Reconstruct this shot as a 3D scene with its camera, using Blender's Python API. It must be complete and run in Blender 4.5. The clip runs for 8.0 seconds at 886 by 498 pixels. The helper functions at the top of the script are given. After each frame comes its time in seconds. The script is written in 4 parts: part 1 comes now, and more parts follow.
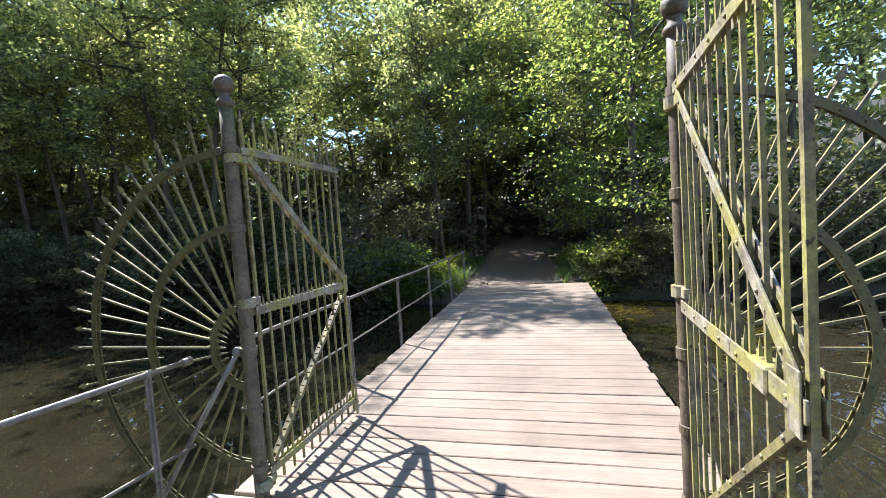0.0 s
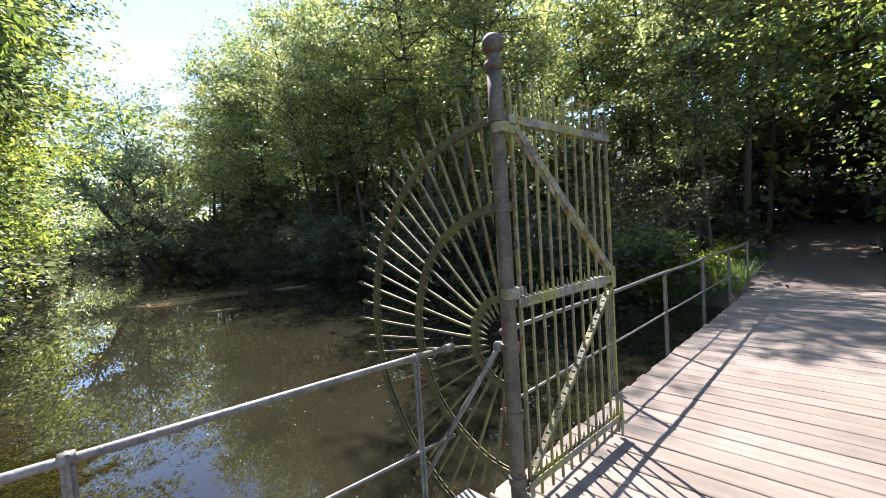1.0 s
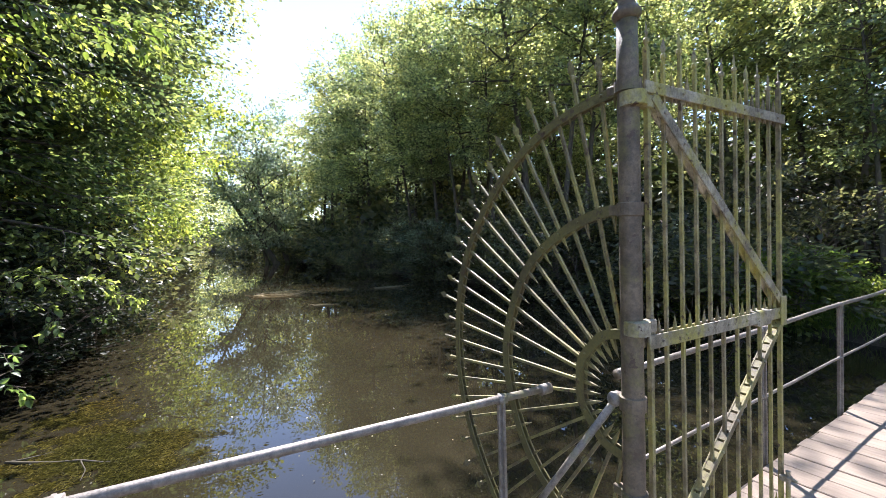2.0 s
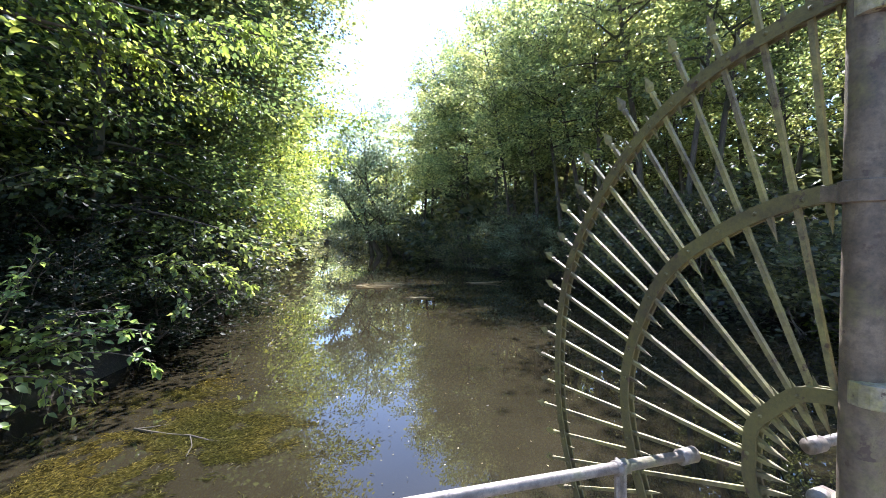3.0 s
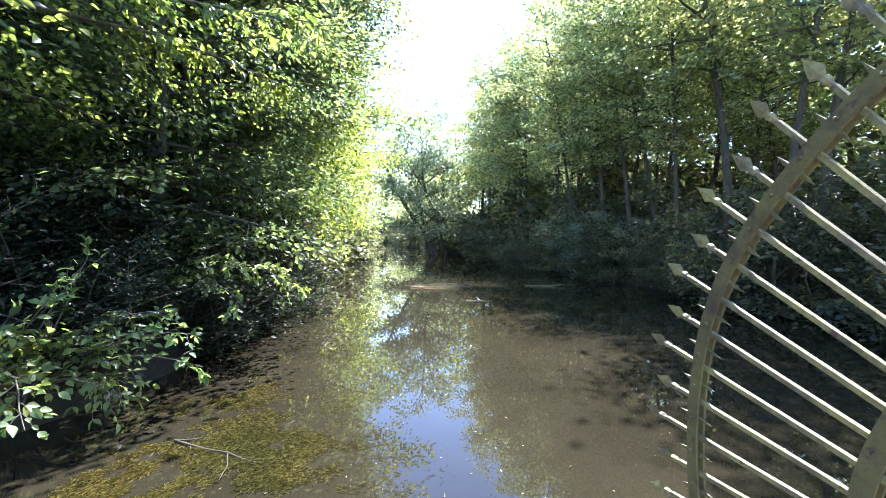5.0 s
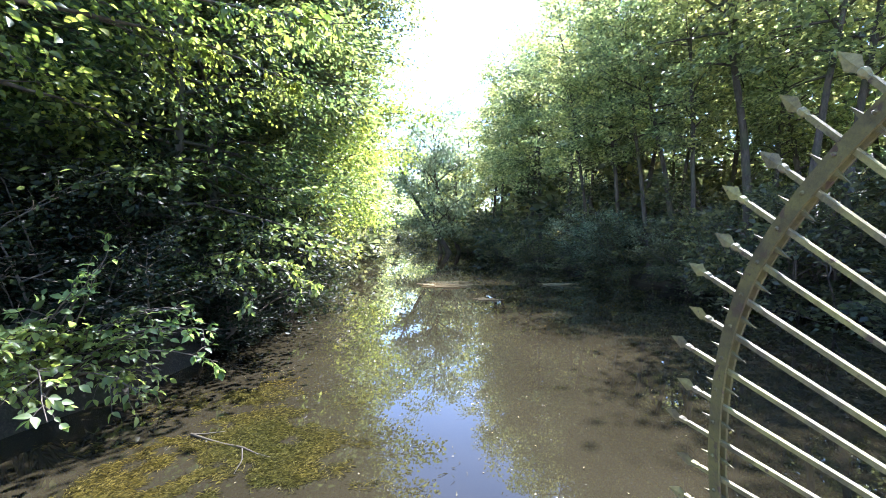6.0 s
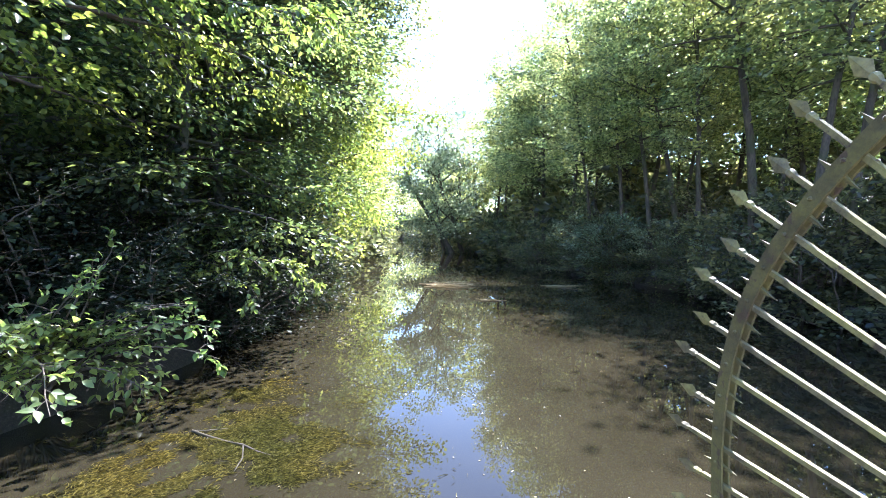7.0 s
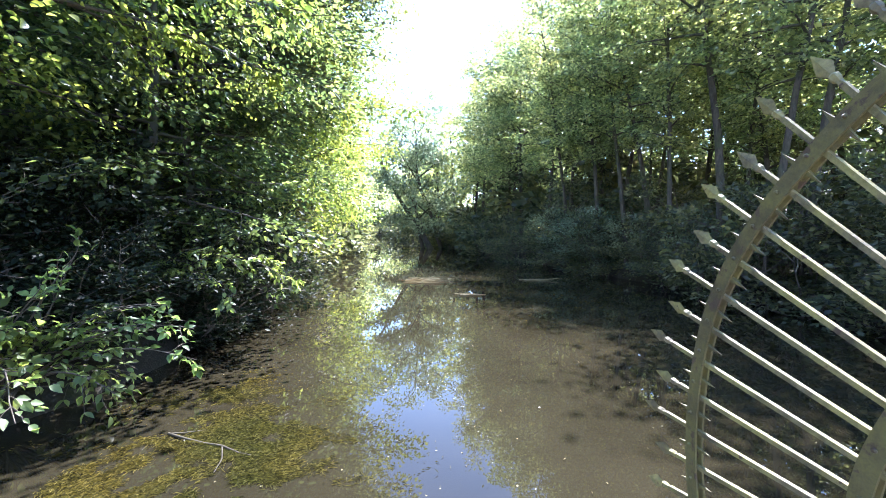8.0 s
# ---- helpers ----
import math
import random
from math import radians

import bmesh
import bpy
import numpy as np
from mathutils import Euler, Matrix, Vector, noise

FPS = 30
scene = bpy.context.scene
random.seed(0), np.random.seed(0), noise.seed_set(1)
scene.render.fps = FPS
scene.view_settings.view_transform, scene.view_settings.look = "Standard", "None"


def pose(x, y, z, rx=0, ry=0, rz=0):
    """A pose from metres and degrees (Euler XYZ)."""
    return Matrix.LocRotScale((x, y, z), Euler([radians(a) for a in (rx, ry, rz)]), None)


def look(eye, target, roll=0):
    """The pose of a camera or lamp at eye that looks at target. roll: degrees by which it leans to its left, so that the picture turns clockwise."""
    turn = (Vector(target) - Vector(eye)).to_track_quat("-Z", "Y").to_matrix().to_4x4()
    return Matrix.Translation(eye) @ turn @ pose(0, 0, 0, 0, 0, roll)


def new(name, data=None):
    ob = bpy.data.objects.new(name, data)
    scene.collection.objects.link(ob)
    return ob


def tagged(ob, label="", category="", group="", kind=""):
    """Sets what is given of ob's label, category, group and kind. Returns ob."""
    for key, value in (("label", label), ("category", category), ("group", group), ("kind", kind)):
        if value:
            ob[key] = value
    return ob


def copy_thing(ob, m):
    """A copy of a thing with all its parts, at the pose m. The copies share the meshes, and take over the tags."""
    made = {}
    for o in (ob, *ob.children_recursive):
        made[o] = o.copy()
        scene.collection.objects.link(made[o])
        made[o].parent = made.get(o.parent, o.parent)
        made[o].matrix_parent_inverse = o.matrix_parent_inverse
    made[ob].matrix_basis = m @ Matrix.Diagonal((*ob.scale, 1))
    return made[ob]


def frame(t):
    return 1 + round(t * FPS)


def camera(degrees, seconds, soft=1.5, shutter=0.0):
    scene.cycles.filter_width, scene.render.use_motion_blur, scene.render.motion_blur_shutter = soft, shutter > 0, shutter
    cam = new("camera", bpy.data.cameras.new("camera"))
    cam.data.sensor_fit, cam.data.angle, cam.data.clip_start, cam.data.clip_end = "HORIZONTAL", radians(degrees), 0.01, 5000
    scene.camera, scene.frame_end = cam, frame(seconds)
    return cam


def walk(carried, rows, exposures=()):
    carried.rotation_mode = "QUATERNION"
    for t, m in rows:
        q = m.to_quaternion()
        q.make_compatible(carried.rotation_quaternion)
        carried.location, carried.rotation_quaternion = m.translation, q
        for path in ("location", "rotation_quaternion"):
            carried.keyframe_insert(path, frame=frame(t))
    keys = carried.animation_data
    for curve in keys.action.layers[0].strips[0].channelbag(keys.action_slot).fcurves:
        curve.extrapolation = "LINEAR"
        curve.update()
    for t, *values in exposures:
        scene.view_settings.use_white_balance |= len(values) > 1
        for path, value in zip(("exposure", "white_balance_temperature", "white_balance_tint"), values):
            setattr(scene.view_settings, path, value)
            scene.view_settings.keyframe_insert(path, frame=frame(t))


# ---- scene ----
cam = camera(93.4, 8.0, soft=0.5)
PATH = [
    (0.0, pose(1.7916, -2.1579, 1.6031, 87.0026, 3.9866, 13.5340)),
    (0.5, pose(1.5843, -1.9515, 1.6055, 87.4586, 4.3464, 31.3484)),
    (1.0, pose(1.3399, -1.8009, 1.5893, 87.3003, 3.7497, 44.8547)),
    (1.5, pose(1.0983, -1.6454, 1.6106, 89.6760, 2.5385, 52.6188)),
    (2.0, pose(0.9801, -1.4679, 1.5891, 88.6045, 1.5786, 57.8901)),
    (2.2, pose(0.9175, -1.3615, 1.5869, 88.6340, 1.3024, 61.0440)),
    (3.3, pose(0.4814, -1.2001, 1.5971, 87.9699, 0.6495, 73.5388)),
    (3.5, pose(0.4126, -1.1746, 1.5991, 88.0247, 0.7028, 74.4343)),
    (4.0, pose(0.1814, -1.0702, 1.6095, 87.9680, 0.5544, 76.4077)),
    (4.5, pose(0.0105, -1.0493, 1.6046, 88.0801, 0.6070, 77.8856)),
    (6.0, pose(-0.0577, -1.0575, 1.6076, 87.8780, 0.4408, 80.7841)),
    (6.5, pose(-0.0619, -1.0488, 1.6026, 87.5660, 0.1505, 81.0213)),
    (7.0, pose(-0.0634, -1.0565, 1.6107, 87.8987, -0.3094, 81.2327)),
    (7.5, pose(-0.0603, -1.0741, 1.6143, 87.7910, -0.2432, 81.6359)),
    (8.0, pose(-0.0535, -1.0776, 1.6099, 87.2561, 0.2404, 78.2463)),
]
walk(cam, PATH, [(0.0, 1.8, 5850, 15), (1.0, 1.8, 5900, 19), (2.0, 2.03, 5950, 21), (3.5, 2.58, 5500, 21), (4.5, 2.84, 5400, 22), (8.0, 3.0, 5400, 21)])

# ---- light ----
SUN_WAY = Vector((-0.64, 0.385, 1.0)).normalized()
world = bpy.data.worlds.new("sky")
scene.world = world
world.use_nodes = True
wn = world.node_tree.nodes
sky = wn.new("ShaderNodeTexSky")
sky.sky_type = "NISHITA"
sky.sun_disc = False
sky.sun_elevation = math.asin(SUN_WAY.z)
sky.sun_rotation = math.atan2(SUN_WAY.x, SUN_WAY.y)
sky.air_density, sky.dust_density, sky.ozone_density = 1.0, 0.0, 0.8
world.node_tree.links.new(sky.outputs[0], wn["Background"].inputs[0])
wn["Background"].inputs[1].default_value = 0.118
sun = new("sun", bpy.data.lights.new("sun", "SUN"))
sun.data.energy, sun.data.angle, sun.data.color = 5.0, radians(0.55), (1.0, 0.95, 0.86)
sun.matrix_world = look(SUN_WAY * 60, (0, 0, 0))


# ---- materials ----
def material(name):
    m = bpy.data.materials.new(name)
    m.use_nodes = True
    nt = m.node_tree
    return m, nt, nt.nodes["Principled BSDF"]


def node(nt, kind, **values):
    n = nt.nodes.new(kind)
    for key, value in values.items():
        if key.isdigit():
            n.inputs[int(key)].default_value = value
        else:
            n.inputs[key.replace("_", " ")].default_value = value
    return n


def noise_tex(nt, scale, detail=4.0, rough=0.6, stretch=None, source="Object"):
    if source == "World":
        out = nt.nodes.new("ShaderNodeNewGeometry").outputs["Position"]
    else:
        out = nt.nodes.new("ShaderNodeTexCoord").outputs[source]
    if stretch:
        mp = nt.nodes.new("ShaderNodeMapping")
        mp.inputs["Scale"].default_value = stretch
        nt.links.new(out, mp.inputs[0])
        out = mp.outputs[0]
    n = nt.nodes.new("ShaderNodeTexNoise")
    n.inputs["Scale"].default_value, n.inputs["Detail"].default_value, n.inputs["Roughness"].default_value = scale, detail, rough
    nt.links.new(out, n.inputs["Vector"])
    return n


def ramp(nt, source, stops):
    r = nt.nodes.new("ShaderNodeValToRGB")
    els = r.color_ramp.elements
    while len(els) < len(stops):
        els.new(0.5)
    for el, (at, col) in zip(els, stops):
        el.position, el.color = at, (*col, 1)
    nt.links.new(source, r.inputs[0])
    return r


def mixed(nt, fac, a, b, mode="MIX"):
    m = nt.nodes.new("ShaderNodeMix")
    m.data_type, m.blend_type = "RGBA", mode
    for sock, v in ((m.inputs[0], fac), (m.inputs[6], a), (m.inputs[7], b)):
        if hasattr(v, "links"):
            nt.links.new(v, sock)
        elif isinstance(v, tuple):
            sock.default_value = (*v, 1)
        else:
            sock.default_value = v
    return m.outputs[2]


def bump(nt, bsdf, source, strength, distance):
    b = node(nt, "ShaderNodeBump", Strength=strength, Distance=distance)
    nt.links.new(source, b.inputs["Height"])
    nt.links.new(b.outputs[0], bsdf.inputs["Normal"])


def leaf_material(name, dark, mid, light, glow, share=0.45, rough=0.42, shine=0.6):
    """Leaves: hue varies leaf by leaf and clump by clump; light comes through."""
    m, nt, bs = material(name)
    geo = nt.nodes.new("ShaderNodeNewGeometry")
    leafwise = ramp(nt, geo.outputs["Random Per Island"], [(0.0, dark), (0.55, mid), (1.0, light)])
    clump = noise_tex(nt, 0.55, 2.0, 0.5, source="World")
    shift = ramp(nt, clump.outputs[0], [(0.32, (0.6, 0.74, 0.72)), (0.5, (0.95, 0.97, 0.9)), (0.68, (1.25, 1.14, 0.9))])
    col = mixed(nt, 1.0, leafwise.outputs[0], shift.outputs[0], "MULTIPLY")
    nt.links.new(col, bs.inputs["Base Color"])
    bs.inputs["Roughness"].default_value = rough
    bs.inputs["Specular IOR Level"].default_value = shine
    tr = nt.nodes.new("ShaderNodeBsdfTranslucent")
    tcol = mixed(nt, 1.0, col, glow, "MULTIPLY")
    nt.links.new(tcol, tr.inputs[0])
    mix = nt.nodes.new("ShaderNodeMixShader")
    mix.inputs[0].default_value = share
    nt.links.new(bs.outputs[0], mix.inputs[1])
    nt.links.new(tr.outputs[0], mix.inputs[2])
    nt.links.new(mix.outputs[0], nt.nodes["Material Output"].inputs[0])
    return m


LEAF = leaf_material("leaf_green", (0.0516, 0.0729, 0.0339), (0.144, 0.178, 0.0837), (0.292, 0.329, 0.16), (2.9, 2.6, 1.85), 0.56, 0.3, 0.95)
LEAF_LIME = leaf_material("leaf_light_green", (0.0357, 0.0568, 0.0172), (0.0963, 0.136, 0.0407), (0.185, 0.229, 0.0781), (3.19, 2.75, 1.88), 0.63, 0.28, 0.6)
LEAF_COOL = leaf_material("leaf_deep_green", (0.0238, 0.0305, 0.0205), (0.0647, 0.074, 0.0447), (0.134, 0.137, 0.082), (3, 2.81, 1.81), 0.5, 0.35, 0.5)
LEAF_FRESH = leaf_material("leaf_fresh_green", (0.0394, 0.061, 0.0164), (0.111, 0.153, 0.038), (0.221, 0.255, 0.0725), (2.92, 2.64, 1.57), 0.58, 0.32)
LEAF_PALE = leaf_material("leaf_pale_green", (0.0758, 0.0945, 0.0681), (0.155, 0.18, 0.133), (0.245, 0.269, 0.208), (2.25, 2.38, 1.88), 0.48)
LEAF_BROAD = leaf_material("leaf_broad_green", (0.0595, 0.0869, 0.034), (0.146, 0.194, 0.076), (0.287, 0.335, 0.145), (2.75, 2.75, 1.5), 0.45, 0.46, 0.4)
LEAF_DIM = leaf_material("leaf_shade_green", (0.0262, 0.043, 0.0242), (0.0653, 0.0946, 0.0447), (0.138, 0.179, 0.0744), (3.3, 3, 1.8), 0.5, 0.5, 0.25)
# Near-black leaf colour: the deep shade on the bank is put into it.
LEAF_DARK_SHADE = leaf_material("leaf_dark_shade", (0.008, 0.013, 0.008), (0.017, 0.025, 0.0145), (0.032, 0.042, 0.023), (2.2, 2.2, 1.4), 0.3, 0.55, 0.2)
GRASS = leaf_material("grass_green", (0.05, 0.09, 0.02), (0.1, 0.155, 0.035), (0.18, 0.23, 0.065), (2.2, 2.2, 1.2), 0.45)
WEED = leaf_material("water_weed", (0.0277, 0.0242, 0.00927), (0.0915, 0.0783, 0.0223), (0.23, 0.189, 0.0512), (1.2, 1.2, 0.8), 0.2, 0.9, 0.1)
STRAW = leaf_material("dead_reed", (0.14, 0.11, 0.06), (0.23, 0.19, 0.11), (0.34, 0.29, 0.19), (1.0, 1.0, 0.8), 0.15, 0.9, 0.15)

BARK, nt, bs = material("bark")
n1 = noise_tex(nt, 9.0, 6.0, 0.7, (1, 1, 0.22))
n2 = noise_tex(nt, 1.3, 2.0, 0.5)
col = ramp(nt, n1.outputs[0], [(0.3, (0.03, 0.024, 0.018)), (0.7, (0.13, 0.105, 0.08))])
moss = ramp(nt, n2.outputs[0], [(0.45, (0, 0, 0)), (0.7, (1, 1, 1))])
nt.links.new(mixed(nt, moss.outputs[0], col.outputs[0], (0.06, 0.07, 0.03)), bs.inputs["Base Color"])
bs.inputs["Roughness"].default_value = 0.9
bump(nt, bs, n1.outputs[0], 0.8, 0.03)

TWIG, nt, bs = material("twig_bark")
n1 = noise_tex(nt, 14.0, 3.0)
col = ramp(nt, n1.outputs[0], [(0.3, (0.05, 0.038, 0.026)), (0.7, (0.15, 0.12, 0.085))])
nt.links.new(col.outputs[0], bs.inputs["Base Color"])
bs.inputs["Roughness"].default_value = 0.8

WET_TWIG, nt, bs = material("wet_twig_bark")
n1 = noise_tex(nt, 18.0, 3.0)
nt.links.new(ramp(nt, n1.outputs[0], [(0.3, (0.022, 0.017, 0.009)), (0.7, (0.06, 0.048, 0.025))]).outputs[0], bs.inputs["Base Color"])
bs.inputs["Roughness"].default_value = 0.55


def iron(name, base, light, lichen, amount, rough=0.6, rusty=0.6):
    """Old painted iron: chalky worn paint, yellow-green lichen, spots of rust."""
    m, nt, bs = material(name)
    grain = noise_tex(nt, 60.0, 6.0, 0.75, source="World")
    wear = noise_tex(nt, 9.0, 5.0, 0.7, source="World")
    algae = noise_tex(nt, 4.2, 6.0, 0.7, source="World")
    rust = noise_tex(nt, 23.0, 4.0, 0.65, source="World")
    paint = mixed(nt, ramp(nt, wear.outputs[0], [(0.36, (0, 0, 0)), (0.64, (1, 1, 1))]).outputs[0], base, light)
    paint = mixed(nt, 0.7, paint, ramp(nt, grain.outputs[0], [(0.34, (0.3, 0.3, 0.3)), (0.58, (1.1, 1.1, 1.1))]).outputs[0], "MULTIPLY")
    mask = ramp(nt, algae.outputs[0], [(0.6 - amount, (0, 0, 0)), (0.68 - amount * 0.5, (1, 1, 1))])
    patch = mixed(nt, 0.6, lichen, ramp(nt, grain.outputs[0], [(0.35, (0.45, 0.45, 0.4)), (0.6, (1.2, 1.2, 1.1))]).outputs[0], "MULTIPLY")
    paint = mixed(nt, mask.outputs[0], paint, patch)
    spots = ramp(nt, rust.outputs[0], [(rusty, (0, 0, 0)), (rusty + 0.06, (1, 1, 1))])
    paint = mixed(nt, spots.outputs[0], paint, (0.055, 0.034, 0.022))
    nt.links.new(paint, bs.inputs["Base Color"])
    rr = ramp(nt, grain.outputs[0], [(0.2, (rough - 0.15,) * 3), (0.8, (rough + 0.25,) * 3)])
    nt.links.new(rr.outputs[0], bs.inputs["Roughness"])
    bump(nt, bs, grain.outputs[0], 0.7, 0.004)
    return m


IRON_POST = iron("painted_post_iron", (0.064, 0.0466, 0.0295), (0.152, 0.115, 0.0754), (0.117, 0.104, 0.0405), 0.09)
IRON_FAN = iron("weathered_fan_iron", (0.038, 0.0302, 0.015), (0.0912, 0.0734, 0.0357), (0.117, 0.102, 0.0324), 0.26)
IRON_BAR = iron("lichened_bar_iron", (0.0766, 0.0603, 0.0326), (0.271, 0.229, 0.132), (0.251, 0.227, 0.0689), 0.16)
IRON_SPOKE = iron("lichened_spoke_iron", (0.0641, 0.0519, 0.027), (0.185, 0.154, 0.0806), (0.219, 0.194, 0.0656), 0.17)
IRON_FLAT = iron("lichened_flat_iron", (0.12, 0.102, 0.07), (0.35, 0.315, 0.235), (0.25, 0.225, 0.062), 0.135)
IRON_RAIL = iron("galvanised_rail", (0.12, 0.103, 0.085), (0.239, 0.208, 0.176), (0.185, 0.176, 0.111), 0.03, 0.45, 0.7)
IRON_RAIL.node_tree.nodes["Principled BSDF"].inputs["Metallic"].default_value = 0.15

WOOD, nt, bs = material("weathered_plank")
grain = noise_tex(nt, 26.0, 6.0, 0.65, (0.06, 1.0, 1.0))
fine = noise_tex(nt, 150.0, 3.0, 0.6, (0.05, 1.0, 1.0))
stain = noise_tex(nt, 1.7, 5.0, 0.6, source="World")
info = nt.nodes.new("ShaderNodeObjectInfo")
tone = ramp(nt, info.outputs["Random"], [(0.0, (0.225, 0.177, 0.131)), (0.5, (0.255, 0.201, 0.15)), (1.0, (0.287, 0.228, 0.172))])
col = mixed(nt, 0.55, tone.outputs[0], ramp(nt, grain.outputs[0], [(0.3, (0.5, 0.47, 0.44)), (0.62, (1.05, 1.03, 1.0))]).outputs[0], "MULTIPLY")
col = mixed(nt, 0.5, col, ramp(nt, stain.outputs[0], [(0.35, (0.6, 0.58, 0.56)), (0.6, (1, 1, 1))]).outputs[0], "MULTIPLY")
knots = noise_tex(nt, 5.5, 2.0, 0.5, (0.5, 1.6, 1.0), "World")
col = mixed(nt, ramp(nt, knots.outputs[0], [(0.68, (0, 0, 0)), (0.78, (0.7, 0.7, 0.7))]).outputs[0], col, (0.13, 0.1, 0.08))
col = mixed(nt, 0.4, col, ramp(nt, fine.outputs[0], [(0.35, (0.55, 0.55, 0.55)), (0.6, (1, 1, 1))]).outputs[0], "MULTIPLY")
nt.links.new(col, bs.inputs["Base Color"])
bs.inputs["Roughness"].default_value = 0.78
bump(nt, bs, grain.outputs[0], 0.5, 0.004)

TIMBER, nt, bs = material("dark_beam_timber")
grain = noise_tex(nt, 12.0, 5.0, 0.6, (1.0, 0.08, 1.0))
nt.links.new(ramp(nt, grain.outputs[0], [(0.3, (0.035, 0.028, 0.02)), (0.7, (0.1, 0.08, 0.06))]).outputs[0], bs.inputs["Base Color"])
bs.inputs["Roughness"].default_value = 0.85

STONE, nt, bs = material("old_concrete")
n1 = noise_tex(nt, 22.0, 6.0, 0.7)
n2 = noise_tex(nt, 3.0, 4.0, 0.6)
col = mixed(nt, 0.6, ramp(nt, n1.outputs[0], [(0.3, (0.22, 0.2, 0.17)), (0.7, (0.42, 0.4, 0.36))]).outputs[0], ramp(nt, n2.outputs[0], [(0.4, (0.5, 0.55, 0.4)), (0.6, (1, 1, 1))]).outputs[0], "MULTIPLY")
nt.links.new(col, bs.inputs["Base Color"])
bs.inputs["Roughness"].default_value = 0.9
bump(nt, bs, n1.outputs[0], 0.6, 0.01)

# forest soil with leaf litter; a trodden path beyond the bridge
SOIL, nt, bs = material("forest_soil")
big = noise_tex(nt, 0.35, 4.0, 0.6, source="World")
mid = noise_tex(nt, 5.0, 5.0, 0.7, source="World")
small = noise_tex(nt, 38.0, 4.0, 0.7, source="World")
litter = ramp(nt, small.outputs[0], [(0.3, (0.018, 0.013, 0.009)), (0.52, (0.045, 0.033, 0.022)), (0.72, (0.11, 0.082, 0.055))])
green = ramp(nt, mid.outputs[0], [(0.4, (0.028, 0.023, 0.016)), (0.65, (0.035, 0.05, 0.018))])
base = mixed(nt, ramp(nt, big.outputs[0], [(0.4, (0.15,) * 3), (0.6, (0.7,) * 3)]).outputs[0], litter.outputs[0], green.outputs[0])
trod = ramp(nt, small.outputs[0], [(0.32, (0.05, 0.036, 0.026)), (0.5, (0.13, 0.096, 0.07)), (0.72, (0.24, 0.18, 0.138))])
geo = nt.nodes.new("ShaderNodeNewGeometry")
sep = nt.nodes.new("ShaderNodeSeparateXYZ")
nt.links.new(geo.outputs["Position"], sep.inputs[0])


def calc(nt, op, a, b=0.0):
    m = nt.nodes.new("ShaderNodeMath")
    m.operation = op
    for sock, v in zip(m.inputs, (a, b)):
        if hasattr(v, "links"):
            nt.links.new(v, sock)
        else:
            sock.default_value = v
    return m.outputs[0]


off = calc(nt, "ABSOLUTE", calc(nt, "SUBTRACT", sep.outputs[0], 0.75))
off = calc(nt, "ADD", off, calc(nt, "MULTIPLY", calc(nt, "SUBTRACT", mid.outputs[0], 0.5), 1.6))
trail = ramp(nt, calc(nt, "DIVIDE", off, 3.0), [(0.42, (1, 1, 1)), (0.66, (0, 0, 0))])
nt.links.new(mixed(nt, trail.outputs[0], base, trod.outputs[0]), bs.inputs["Base Color"])
bs.inputs["Roughness"].default_value = 0.95
bump(nt, bs, small.outputs[0], 0.9, 0.03)

WATER, nt, bs = material("pond_water")
murk = noise_tex(nt, 0.5, 3.0, 0.55, source="World")
nt.links.new(ramp(nt, murk.outputs[0], [(0.3, (0.0138, 0.0118, 0.0066)), (0.7, (0.0209, 0.0178, 0.01))]).outputs[0], bs.inputs["Base Color"])
bs.inputs["Roughness"].default_value = 0.012
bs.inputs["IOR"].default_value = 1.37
rip = noise_tex(nt, 2.6, 3.0, 0.5, (1.0, 0.7, 1.0), "World")
bump(nt, bs, rip.outputs[0], 0.012, 0.02)


# ---- building helpers ----
def mesh_of(name, bm, mat, smooth=False):
    me = bpy.data.meshes.new(name)
    bm.normal_update()
    bm.to_mesh(me)
    bm.free()
    me.materials.append(mat)
    if smooth:
        me.shade_smooth()
    return me


def part(name, bm, mat, parent, label="", smooth=False):
    """Links a bmesh as one mesh object under a thing or a part."""
    ob = new(name, mesh_of(name, bm, mat, smooth))
    ob.parent = parent
    return tagged(ob, label)


def again(name, mesh, parent, m=None, label=""):
    """One more piece on a mesh that exists."""
    ob = new(name, mesh)
    ob.parent = parent
    if m is not None:
        ob.matrix_basis = m
    return tagged(ob, label)


def thing(name, label, category, group="", kind="", at=None):
    ob = new(name)
    ob.empty_display_size = 0.2
    if at is not None:
        ob.matrix_basis = at
    return tagged(ob, label, category, group, kind)


def box(bm, size, m=None, bevel=0.0):
    """A box with its centre at the origin of m."""
    m = m or Matrix()
    made = bmesh.ops.create_cube(bm, size=1.0)["verts"]
    bmesh.ops.scale(bm, vec=size, verts=made)
    if bevel:
        edges = list({e for v in made for e in v.link_edges})
        made = bmesh.ops.bevel(bm, geom=edges, offset=bevel, segments=1, affect="EDGES")["verts"]
    bmesh.ops.transform(bm, matrix=m, verts=made)
    return made


